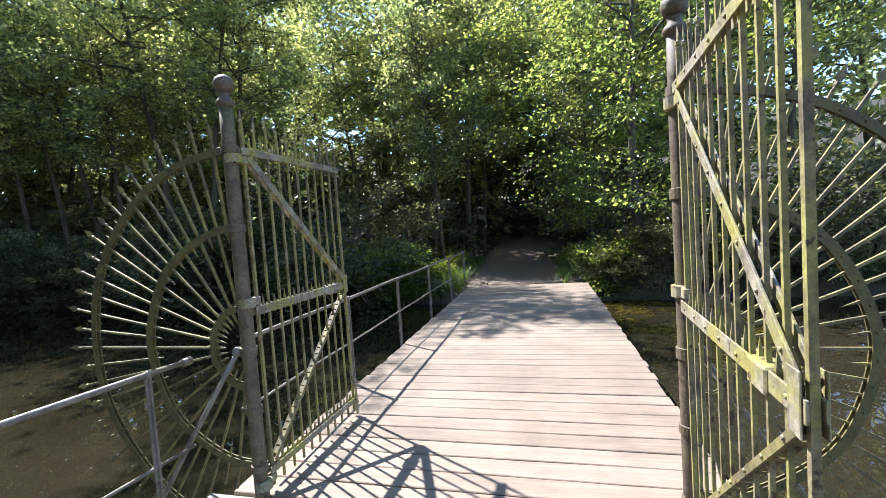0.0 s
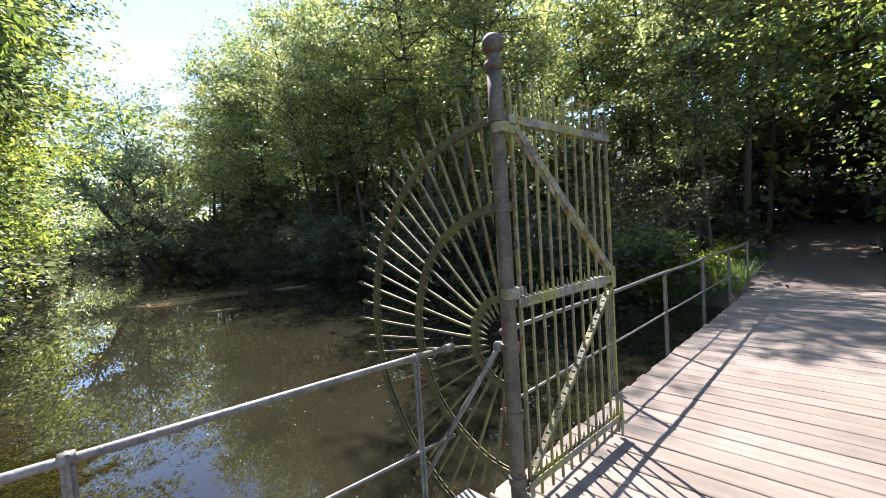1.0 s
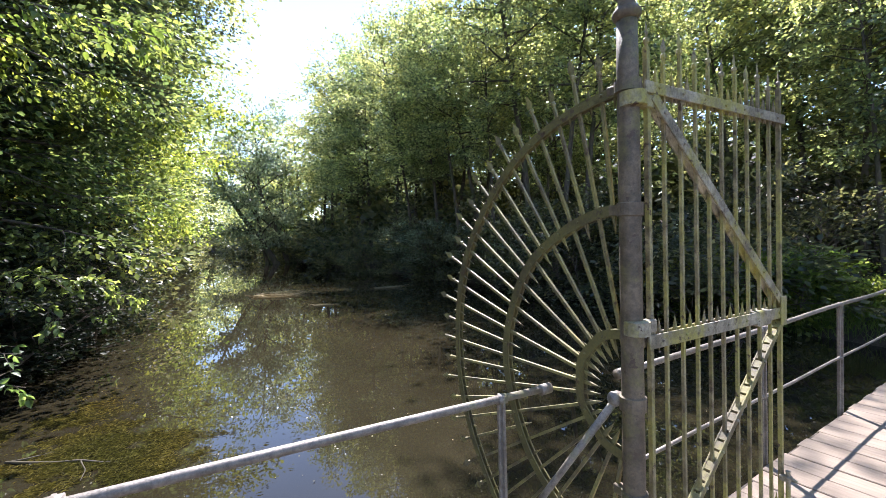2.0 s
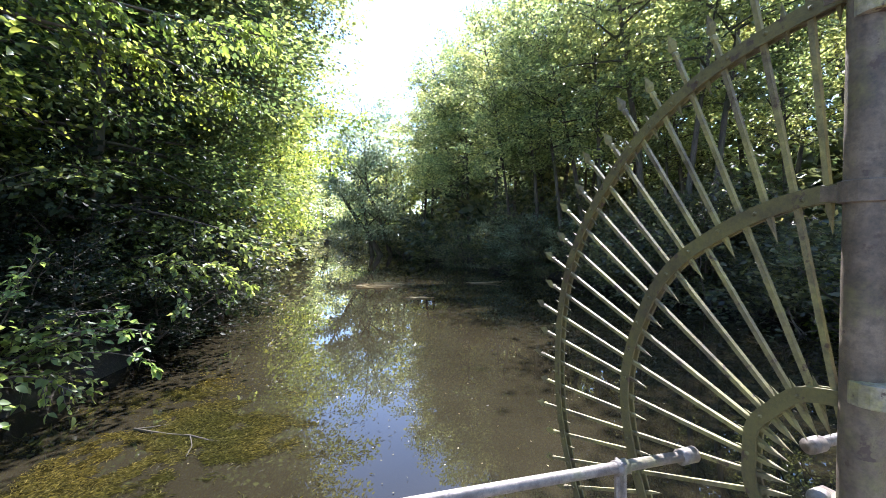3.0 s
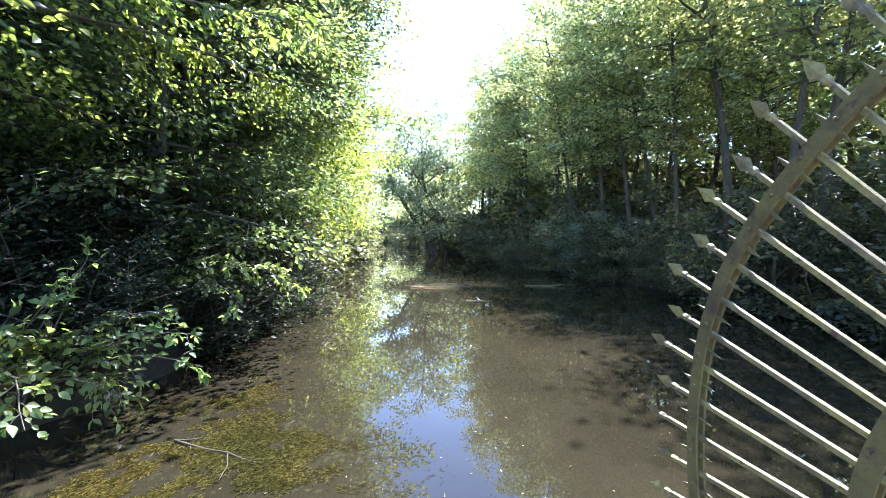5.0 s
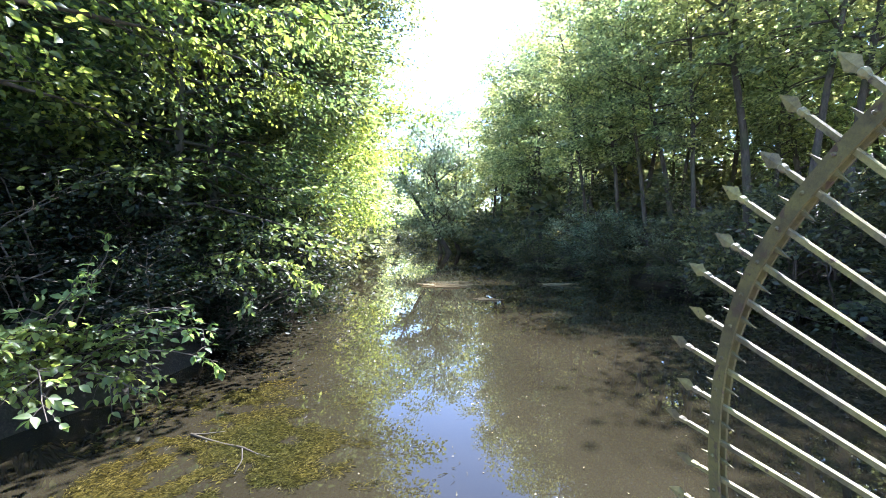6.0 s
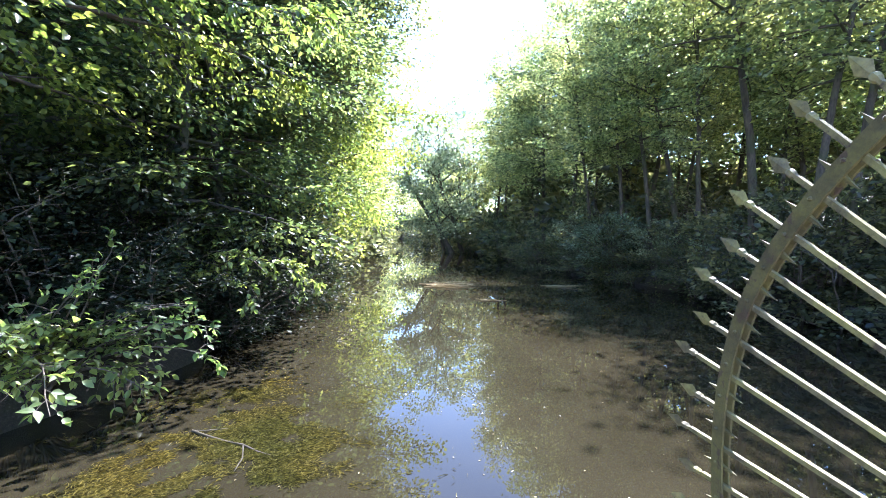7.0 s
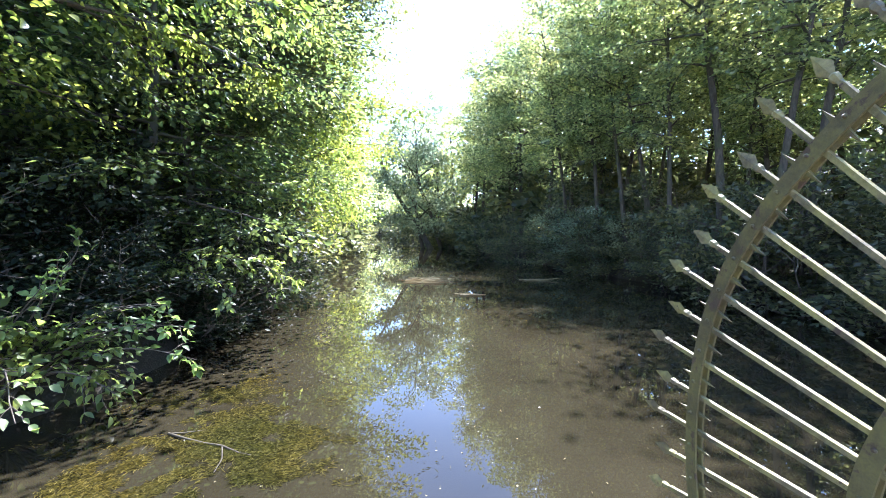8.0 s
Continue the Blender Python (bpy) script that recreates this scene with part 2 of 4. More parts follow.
def tube(bm, points, radii, sides=8, caps=True):
    """A tapered tube along points."""
    pts = [Vector(p) for p in points]
    rings = []
    side = None
    for i, p in enumerate(pts):
        way = (pts[min(i + 1, len(pts) - 1)] - pts[max(i - 1, 0)]).normalized()
        if side is None:
            side = way.orthogonal().normalized()
        side = (side - way * side.dot(way)).normalized()
        up = way.cross(side)
        r = radii[i] if isinstance(radii, (list, tuple)) else radii
        rings.append([bm.verts.new(p + (side * math.cos(a) + up * math.sin(a)) * r) for a in (2 * math.pi * k / sides for k in range(sides))])
    for a, b in zip(rings, rings[1:]):
        for k in range(sides):
            bm.faces.new((a[k], a[(k + 1) % sides], b[(k + 1) % sides], b[k]))
    if caps:
        bm.faces.new(list(reversed(rings[0])))
        bm.faces.new(rings[-1])


def lathe(bm, profile, sides=16):
    """Turns (radius, z) pairs about z."""
    rings = []
    for r, z in profile:
        rings.append([bm.verts.new((r * math.cos(2 * math.pi * k / sides), r * math.sin(2 * math.pi * k / sides), z)) for k in range(sides)])
    for a, b in zip(rings, rings[1:]):
        for k in range(sides):
            bm.faces.new((a[k], a[(k + 1) % sides], b[(k + 1) % sides], b[k]))
    bm.faces.new(list(reversed(rings[0])))
    bm.faces.new(rings[-1])


def along(a, b):
    """A pose at a whose z axis points to b, with x kept level where it can be; and the distance."""
    a, b = Vector(a), Vector(b)
    way = (b - a).normalized()
    y = Vector((0, 1, 0))
    x = y.cross(way)
    if x.length < 1e-4:
        x = Vector((1, 0, 0))
    x.normalize()
    y = way.cross(x)
    m = Matrix((x, y, way)).transposed().to_4x4()
    m.translation = a
    return m, (b - a).length


# ---- ground and water ----
WATER_Z = -0.5
SOUTH = [(-170, 5.0), (-120, 1.5), (-72, -2.4), (-50, -2.9), (-32, -4.1), (-22, -4.4), (-16, -4.2), (-10.5, -3.9), (-7.5, -3.9), (-6, -4.4), (-5, -4.9), (-3.9, -5.3), (-2.2, -5.7), (-0.6, -6.0)]
NORTH = [(-170, 6.0), (-133, 9.5), (-86, 8.2), (-52, 8.7), (-32, 9.3), (-23, 9.9), (-10, 9.9), (-3, 9.1), (0, 8.5), (12, 8.7), (40, 10.5)]


def shore(line, x):
    for (x0, y0), (x1, y1) in zip(line, line[1:]):
        if x <= x1:
            k = min(1.0, max(0.0, (x - x0) / (x1 - x0)))
            return y0 + (y1 - y0) * k
    return line[-1][1]


def inland(x, y):
    """Metres from the water's edge, positive on land."""
    north = y - shore(NORTH, x)
    if x < -0.55:
        south = max(shore(SOUTH, x) - y, min(x + 0.5, -0.05) if y > -6.0 else -9)
    elif x > 2.75:
        south = max(-2.2 - y, min(2.7 - x, -0.05) if y < -0.3 else -9)
    else:
        south = min(-0.35 - y, 0.45 + 0.2 * (x + 0.55))
    return max(north, south)


def ground_z(x, y):
    d = inland(x, y)
    wob = noise.noise(Vector((x * 0.45, y * 0.45, 3.1)))
    fine = noise.noise(Vector((x * 2.1, y * 2.1, 8.0)))
    k = min(1.0, max(0.0, (d + 0.7 + 0.3 * wob) / 1.25))
    z = -1.3 + 1.27 * k * k * (3 - 2 * k)
    if d > 0.3:
        z += 0.03 * fine
        away = abs(x - 0.75)
        if away > 1.9:
            z += (0.12 * wob + 0.12) * min(1.0, (away - 1.9) / 2) * min(1, d)
    if y > 14:
        z += 0.04 * min(y - 14, 46) + 0.3 * min(max(y - 23, 0), 45)
    if y < -7 and x < -3:
        z += 0.12 * min(40, -7 - y)
    return z


def steps(near0, near1, fine, far):
    out = list(np.arange(near0, near1 + 1e-6, fine))
    s, a, b = fine, near0, near1
    while b < far:
        s *= 1.16
        a, b = a - s, b + s
        out = [a, *out, b]
    return out


xs, ys = steps(-9.0, 6.0, 0.16, 1500), steps(-6.0, 13.0, 0.17, 1500)
verts = [(x, y, ground_z(x, y)) for x in xs for y in ys]
ny = len(ys)
faces = [(i * ny + j, (i + 1) * ny + j, (i + 1) * ny + j + 1, i * ny + j + 1) for i in range(len(xs) - 1) for j in range(ny - 1)]
me = bpy.data.meshes.new("ground")
me.from_pydata(verts, [], faces)
me.materials.append(SOIL)
me.shade_smooth()
tagged(new("ground", me), "brown forest soil with leaf litter and a trodden dirt path", "ground", kind="structure")

bm = bmesh.new()
bmesh.ops.create_grid(bm, x_segments=2, y_segments=2, size=1.0)
bmesh.ops.transform(bm, matrix=Matrix.Translation((-75, 4, WATER_Z)) @ Matrix.Diagonal((135, 20, 1, 1)), verts=bm.verts)
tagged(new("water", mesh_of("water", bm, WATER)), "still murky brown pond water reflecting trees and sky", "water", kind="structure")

# ---- the gate ----
FAN_Z, R_OUT, R_MID, R_IN = 0.95, 1.2, 0.733, 0.25


def spear(bm, m, length, width=0.036, thick=0.008):
    """A flat leaf-shaped point with a knob under it, along z of m from its origin."""
    k = [(0.0, 0.0068), (0.012, 0.0075), (0.019, 0.0118), (0.031, 0.0118), (0.038, 0.0062)]
    rings = []
    for z, r in k:
        rings.append([bm.verts.new(m @ Vector((r * math.cos(a), r * math.sin(a), z))) for a in (math.pi / 3 * i for i in range(6))])
    for a, b in zip(rings, rings[1:]):
        for i in range(6):
            bm.faces.new((a[i], a[(i + 1) % 6], b[(i + 1) % 6], b[i]))
    z0, z1 = 0.022, length
    zm = z0 + (z1 - z0) * 0.42
    v = [bm.verts.new(m @ Vector(p)) for p in ((0, 0, z0), (width / 2, 0, zm), (0, thick / 2, zm), (-width / 2, 0, zm), (0, -thick / 2, zm), (0, 0, z1))]
    for a, b in ((1, 2), (2, 3), (3, 4), (4, 1)):
        bm.faces.new((v[0], v[b], v[a]))
        bm.faces.new((v[a], v[b], v[5]))


def pointed_bar(bm, m, length, side, point=0.0, tail=0.0):
    """A square bar along z of m, with pyramid points at its head and tail."""
    h = side / 2
    lo = [bm.verts.new(m @ Vector((sx * h, sy * h, tail))) for sx, sy in ((-1, -1), (1, -1), (1, 1), (-1, 1))]
    hi = [bm.verts.new(m @ Vector((sx * h, sy * h, length - point))) for sx, sy in ((-1, -1), (1, -1), (1, 1), (-1, 1))]
    for i in range(4):
        bm.faces.new((lo[i], lo[(i + 1) % 4], hi[(i + 1) % 4], hi[i]))
    for ring, z, rise in ((hi, length, point), (lo, 0.0, tail)):
        if rise:
            tip = bm.verts.new(m @ Vector((0, 0, z)))
            for i in range(4):
                bm.faces.new((ring[i], ring[(i + 1) % 4], tip))
        else:
            bm.faces.new(ring)
    bmesh.ops.recalc_face_normals(bm, faces=bm.faces[:])


def arch(bm, radius, width, thick, gap, a0, a1, n=44):
    """Two flat curved straps side by side in the xz plane, round (0, FAN_Z)."""
    for y in (-gap / 2 - thick, gap / 2):
        rows = []
        for i in range(n + 1):
            a = a0 + (a1 - a0) * i / n
            c, s = math.cos(a), math.sin(a)
            wob = 0.004 * math.sin(a * 9 + radius * 7)
            row = []
            for r, yy in ((radius - width / 2, y), (radius + width / 2, y), (radius + width / 2, y + thick), (radius - width / 2, y + thick)):
                row.append(bm.verts.new(((r + wob) * c, yy, FAN_Z + (r + wob) * s)))
            rows.append(row)
        for a, b in zip(rows, rows[1:]):
            for k in range(4):
                bm.faces.new((a[k], a[(k + 1) % 4], b[(k + 1) % 4], b[k]))
        bm.faces.new(rows[0])
        bm.faces.new(rows[-1])
    bmesh.ops.recalc_face_normals(bm, faces=bm.faces[:])


def rivets(bm, places, r=0.007):
    for m in places:
        bmesh.ops.create_icosphere(bm, subdivisions=1, radius=r, matrix=m)


def gate_post():
    post = thing("gate_post", "grey painted iron gate post with ball finial and spiked fan", "gate post", "gate posts")
    bm = bmesh.new()
    lathe(bm, [(0.042, -0.45), (0.042, 0.5), (0.041, 1.5), (0.04, 2.2), (0.038, 2.4)], 18)
    part("shaft", bm, IRON_POST, post, smooth=True)
    bm = bmesh.new()
    lathe(bm, [(0.038, 2.398), (0.046, 2.404), (0.053, 2.418), (0.053, 2.428), (0.044, 2.442), (0.034, 2.452), (0.03, 2.47), (0.034, 2.482)], 18)
    prof = [(0.058 * math.sin(math.pi * k / 12), 2.532 - 0.058 * math.cos(math.pi * k / 12)) for k in range(2, 12)]
    lathe(bm, prof + [(0.006, 2.591)], 18)
    part("ball_finial", bm, IRON_POST, post, "grey painted iron ball finial", True)
    for z, h in ((2.15, 0.05), (1.683, 0.055), (0.93, 0.06), (0.56, 0.05), (0.2, 0.05)):
        bm = bmesh.new()
        lathe(bm, [(0.038, z - h / 2), (0.05, z - h / 2 + 0.004), (0.05, z + h / 2 - 0.004), (0.038, z + h / 2)], 18)
        box(bm, (0.05, 0.034, h * 0.8), Matrix.Translation((-0.06, 0, z)), 0.004)
        part("collar", bm, IRON_POST, post)
    bm = bmesh.new()
    tube(bm, [(-0.05, -0.03, 0.94), (-0.39, -0.1, 0.4), (-0.62, -0.14, 0.02), (-0.66, -0.15, -0.4)], 0.0155, 10)
    bmesh.ops.create_uvsphere(bm, u_segments=10, v_segments=6, radius=0.03, matrix=Matrix.Translation((-0.06, -0.03, 0.935)))
    part("brace", bm, IRON_RAIL, post, "grey tubular brace", True)
    # the fan: three double straps with spear-headed spokes between them
    low = math.radians(270 - 21)
    for r, a1, wide in ((R_OUT, low, 0.04), (R_MID, math.radians(268), 0.043), (R_IN, math.radians(267), 0.038)):
        bm = bmesh.new()
        arch(bm, r, wide, 0.007, 0.018, math.radians(90), a1, 54 if r > 0.5 else 26)
        band = part("curved_strap", bm, IRON_FAN, post)
        bm = bmesh.new()
        count = int(r * math.pi / 0.12)
        spots = []
        for i in range(1, count):
            a = math.radians(90) + (a1 - math.radians(90)) * i / count
            for y in (-0.017, 0.017):
                spots.append(Matrix.Translation((r * math.cos(a), y, FAN_Z + r * math.sin(a))))
        rivets(bm, spots)
        tagged(part("rivets", bm, IRON_FAN, band), kind="stuff")
    long_mesh = half_mesh = None
    for i in range(-14, 16):
        deg = 180 - 5.625 * i
        a = math.radians(deg)
        out = Vector((math.cos(a), 0, math.sin(a)))
        whole = i % 2 == 0
        r0, r1 = (0.15, 1.325) if whole else (0.635, 1.272)
        if i < -12:
            # spokes over the deck stop just above the planks
            r1 = 0.92
        hub = Vector((0, 0, FAN_Z))
        m, length = along(hub + out * r0, hub + out * r1)
        bm = bmesh.new()
        pointed_bar(bm, m, length, 0.0132, 0.0, 0.07 if not whole else 0.05)
        spoke = part("spoke", bm, IRON_SPOKE, post)
        if i >= -12:
            bm = bmesh.new()
            tipm, _ = along(hub + out * (r1 - 0.002), hub + out * 2)
            spear(bm, tipm @ Matrix.Rotation(random.uniform(-0.2, 0.2), 4, "Z"), 0.118, 0.043)
            part("spearhead", bm, IRON_SPOKE, spoke)
        # short spikes through the straps between the spokes
        a2 = math.radians(deg - 2.81)
        out2 = Vector((math.cos(a2), 0, math.sin(a2)))
        for r, need in ((R_OUT, i > -12), (R_IN, i % 2 == 0)):
            if need:
                bm = bmesh.new()
                reach = 0.066 if r > 0.5 else 0.05
                m, length = along(hub + out2 * (r - reach), hub + out2 * (r + reach))
                pointed_bar(bm, m, length, 0.014, 0.05, 0.055)
                part("short_spike", bm, IRON_FAN, post)
    return post


left_post = gate_post()
copy_thing(left_post, pose(2.42, 0, 0, 0, 0, 180))


def gate_leaf():
    leaf = thing("gate_leaf", "open iron gate leaf of lichened spear-topped bars with diagonal braces", "gate", "gate leaves")
    top, mid, bot, end = 2.15, 1.165, 0.145, 1.15

    def strap(name, a, b, wide, label="", spaced=False):
        a, b = Vector((0, *a)), Vector((0, *b))
        bm = bmesh.new()
        way = (b - a).normalized()
        up = Vector((1, 0, 0)).cross(way)
        m = Matrix((Vector((1, 0, 0)), way, up)).transposed().to_4x4()
        m.translation = (a + b) / 2
        for x in (-0.0175, 0.0175):
            box(bm, (0.008, (b - a).length, wide), m @ Matrix.Translation((x, 0, 0)), 0.0015)
        if spaced:
            # blocks between the two straps, with gaps that let light through
            for k in range(int((b - a).length / 0.052)):
                box(bm, (0.026, 0.04, wide * 0.9), m @ Matrix.Translation((0, (k + 0.5) * 0.052 - (b - a).length / 2, 0)))
        ob = part(name, bm, IRON_SPOKE if spaced else IRON_FLAT, leaf, label)
        bm = bmesh.new()
        n = max(3, int((b - a).length / 0.16))
        rivets(bm, [Matrix.Translation(a.lerp(b, (i + 0.5) / n) + Vector((x, 0, random.uniform(-0.004, 0.004)))) for i in range(n) for x in (-0.0225, 0.0225)], 0.008)
        tagged(part("rivets", bm, IRON_FLAT, ob), kind="stuff")
        return ob

    strap("top_rail", (0.05, top), (end + 0.02, top), 0.045)
    strap("middle_rail", (0.05, mid), (end + 0.02, mid), 0.055)
    strap("bottom_rail", (0.05, bot), (end + 0.02, bot), 0.045)
    strap("diagonal_brace", (0.1, top - 0.03), (end - 0.02, mid + 0.05), 0.045)
    strap("diagonal_brace", (end - 0.02, mid - 0.05), (0.1, bot + 0.05), 0.026, spaced=True)
    n = 11
    for i in range(n):
        y = 0.085 + (end - 0.085) * i / (n - 1)
        side = 0.0185 if i in (0, n - 1) else 0.0132
        head = 2.27 if i % 2 else 2.31
        bm = bmesh.new()
        pointed_bar(bm, Matrix.Translation((random.uniform(-0.003, 0.003), y, 0.035)), head - 0.035, side)
        bar = part("upright_bar", bm, IRON_BAR, leaf)
        bm = bmesh.new()
        spear(bm, Matrix.Translation((0, y, head - 0.002)) @ Matrix.Rotation(math.pi / 2 + random.uniform(-0.4, 0.4), 4, "Z"), 0.105, 0.03)
        part("spearhead", bm, IRON_BAR, bar)
        if i < n - 1:
            yy = y + (end - 0.085) / (n - 1) / 2
            for z, up, tall in ((mid, 0.05, 0.09), (bot, 0.05, 0.09), (top, 0.07, 0.1)):
                bm = bmesh.new()
                pointed_bar(bm, Matrix.Translation((0, yy, z - 0.05)), tall + 0.05, 0.0135, 0.06, 0.05)
                part("short_spike", bm, IRON_BAR, leaf)
    for z in (top, mid, bot):
        bm = bmesh.new()
        lathe(bm, [(0.038, z - 0.03), (0.05, z - 0.026), (0.05, z + 0.026), (0.038, z + 0.03)], 16)
        box(bm, (0.035, 0.075, 0.05), Matrix.Translation((0, 0.065, z)), 0.004)
        bmesh.ops.transform(bm, matrix=Matrix.Translation((0, 0, 0.062 if z == mid else -0.054)), verts=bm.verts)
        part("hinge_strap", bm, IRON_FLAT, leaf)
    bm = bmesh.new()
    box(bm, (0.06, 0.12, 0.075), Matrix.Translation((0, 0.93, mid - 0.005)), 0.006)
    part("lock_case", bm, IRON_FLAT, leaf, "rusty iron lock case")
    bm = bmesh.new()
    for x in (-0.0245, 0.0245):
        box(bm, (0.005, 0.06, 0.15), Matrix.Translation((x, end - 0.02, mid + 0.01)), 0.002)
    part("gusset_plate", bm, IRON_FLAT, leaf)
    bm = bmesh.new()
    tube(bm, [(0.03, end, 0.34), (0.03, end, 0.02)], 0.011, 8)
    box(bm, (0.045, 0.04, 0.03), Matrix.Translation((0.02, end, 0.3)), 0.003)
    box(bm, (0.045, 0.04, 0.03), Matrix.Translation((0.02, end, 0.12)), 0.003)
    tube(bm, [(0.03, end, 0.31), (0.07, end, 0.3)], 0.008, 6)
    part("drop_bolt", bm, IRON_FLAT, leaf, "rusty iron drop bolt")
    return leaf


left_leaf = gate_leaf()
left_leaf.matrix_basis = pose(0.02, 0, 0, 0, 0, -2.8)
copy_thing(left_leaf, pose(2.41, 0, 0, 0, 0, 175.5))

# ---- railings ----
def railing(name, label, x0, top0, low0, y0, y1, posts, wave, slope=0.0, foot=None):
    """Tubular handrail and lower rail along y on upright posts; slope: how its height falls or rises along y."""
    rail = thing(name, label, "railing", "railings")
    n = max(2, int((y1 - y0) / 0.4))
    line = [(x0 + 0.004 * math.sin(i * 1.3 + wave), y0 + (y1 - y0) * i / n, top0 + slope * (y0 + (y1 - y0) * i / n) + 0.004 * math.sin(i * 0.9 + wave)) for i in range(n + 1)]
    bm = bmesh.new()
    tube(bm, line, 0.0165, 12)
    part("handrail", bm, IRON_RAIL, rail, "pale grey steel tube", True)
    bm = bmesh.new()
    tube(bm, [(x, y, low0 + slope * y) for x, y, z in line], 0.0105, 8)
    part("lower_rail", bm, IRON_RAIL, rail, smooth=True)
    for y in posts:
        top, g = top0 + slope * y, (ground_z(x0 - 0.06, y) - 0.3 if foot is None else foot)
        bm = bmesh.new()
        box(bm, (0.042, 0.012, top + 0.02 - g), Matrix.Translation((x0, y, (top + 0.02 + g) / 2)), 0.002)
        box(bm, (0.012, 0.04, top - 0.02 - g), Matrix.Translation((x0, y, (top - 0.02 + g) / 2)), 0.002)
        p = part("rail_post", bm, IRON_RAIL, rail)
        for z, r in ((top, 0.0165), (low0 + slope * y, 0.0105)):
            bm = bmesh.new()
            tube(bm, [(x0, y - 0.022, z), (x0, y + 0.022, z)], r + 0.006, 12)
            part("sleeve", bm, IRON_RAIL, p, smooth=True)
    for y in (y0, y1):
        bm = bmesh.new()
        tube(bm, [(x0, y - 0.03, top0 + slope * y), (x0, y + 0.03, top0 + slope * y)], 0.025, 12)
        part("end_socket", bm, IRON_RAIL, rail, smooth=True)
    return rail


# Bank rail's slope, height and -1.76 post are set to fit the camera's view.
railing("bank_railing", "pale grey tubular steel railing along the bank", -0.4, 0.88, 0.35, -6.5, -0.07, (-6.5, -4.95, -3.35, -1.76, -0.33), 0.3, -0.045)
railing("bridge_railing", "grey tubular steel railing along the edge of the bridge", -0.262, 0.92, 0.455, 0.3, 8.45, (1.85, 3.38, 5.02, 6.72, 8.4), 1.7, 0.0, -0.3)

# ---- the sill under the gate ----
bm = bmesh.new()
box(bm, (3.1, 0.42, 0.9), Matrix.Translation((1.13, -0.17, -0.456)), 0.03)
for v in bm.verts:
    v.co += Vector((random.uniform(-0.008, 0.008), random.uniform(-0.008, 0.008), random.uniform(-0.004, 0.002)))
tagged(new("abutment", mesh_of("abutment", bm, STONE)), "worn concrete sill under the gate at the bridge's end", "abutment", kind="structure")


# ---- plants ----
# outlines of a leaf as (along, across, lift); a plain one for crowns, a rounder one for leaves near by
PLAIN = ((0, 0, 0), (0.45, 0.5, 0.12), (1, 0, 0), (0.45, -0.5, 0.12))
PLAIN_FACES = ((0, 1, 2), (0, 2, 3))
ROUND = ((0, 0, 0), (0.2, 0.38, 0.09), (0.48, 0.5, 0.12), (0.78, 0.27, 0.02), (1, 0, -0.1), (0.78, -0.27, 0.02), (0.48, -0.5, 0.12), (0.2, -0.38, 0.09), (0.45, 0, 0))
ROUND_FACES = tuple((8, i, (i + 1) % 8) for i in range(8))


def leaf_cloud(name, rng, places, ways, size, mat, aspect=0.62, up=0.7, spread=0.9, droop=0.25, wander=0.45, fine=False):
    """One mesh of many small folded leaves, each at a place, its tip along a way."""
    n = len(places)
    p = np.asarray(places)
    w = np.asarray(ways) + rng.normal(0, wander, (n, 3))
    w[:, 2] -= droop
    w /= np.linalg.norm(w, axis=1)[:, None] + 1e-9
    nor = rng.normal(0, spread, (n, 3))
    nor[:, 2] += up
    side = np.cross(w, nor)
    side /= np.linalg.norm(side, axis=1)[:, None] + 1e-9
    nor = np.cross(side, w)
    s = (size * rng.uniform(0.65, 1.3, n))[:, None]
    shape, faces = (ROUND, ROUND_FACES) if fine else (PLAIN, PLAIN_FACES)
    k, f = len(shape), len(faces)
    v = np.empty((n, k, 3))
    for i, (a, c, h) in enumerate(shape):
        v[:, i] = p + w * s * a + side * s * aspect * c + nor * s * h
    tri = np.arange(n, dtype=np.int32)[:, None, None] * k + np.array(faces, dtype=np.int32)[None]
    me = bpy.data.meshes.new(name)
    me.vertices.add(k * n)
    me.vertices.foreach_set("co", v.reshape(-1).astype(np.float32))
    me.loops.add(3 * f * n)
    me.loops.foreach_set("vertex_index", tri.reshape(-1))
    me.polygons.add(f * n)
    me.polygons.foreach_set("loop_start", np.arange(0, 3 * f * n, 3, dtype=np.int32))
    me.update(calc_edges=True)
    me.materials.append(mat)
    return me


class Wood:
    """Collects tapered branches as plain lists, which become one mesh."""

    def __init__(self):
        self.v, self.f = [], []

    def branch(self, pts, r0, r1, sides):
        start = len(self.v)
        n = len(pts)
        side = None
        for i, p in enumerate(pts):
            way = (pts[min(i + 1, n - 1)] - pts[max(i - 1, 0)]).normalized()
            if side is None:
                side = way.orthogonal().normalized()
            side = (side - way * side.dot(way)).normalized()
            upw = way.cross(side)
            r = r0 + (r1 - r0) * (i / (n - 1)) ** 0.8
            for k in range(sides):
                a = 2 * math.pi * k / sides
                self.v.append(p + (side * math.cos(a) + upw * math.sin(a)) * r)
        for i in range(n - 1):
            for k in range(sides):
                a, b = start + i * sides + k, start + i * sides + (k + 1) % sides
                self.f.append((a, b, b + sides, a + sides))

    def mesh(self, name, mat):
        me = bpy.data.meshes.new(name)
        me.from_pydata(self.v, [], self.f)
        me.materials.append(mat)
        me.shade_smooth()
        return me


def bent(rng, a, way, length, n, wander, fall=0.0):
    """Points of a branch that starts at a along a way, wanders and sinks (or rises)."""
    pts = [Vector(a)]
    w = Vector(way).normalized()
    for i in range(n):
        w = (w + Vector(rng.normal(0, wander, 3)) + Vector((0, 0, fall / n))).normalized()
        pts.append(pts[-1] + w * (length / n))
    return pts


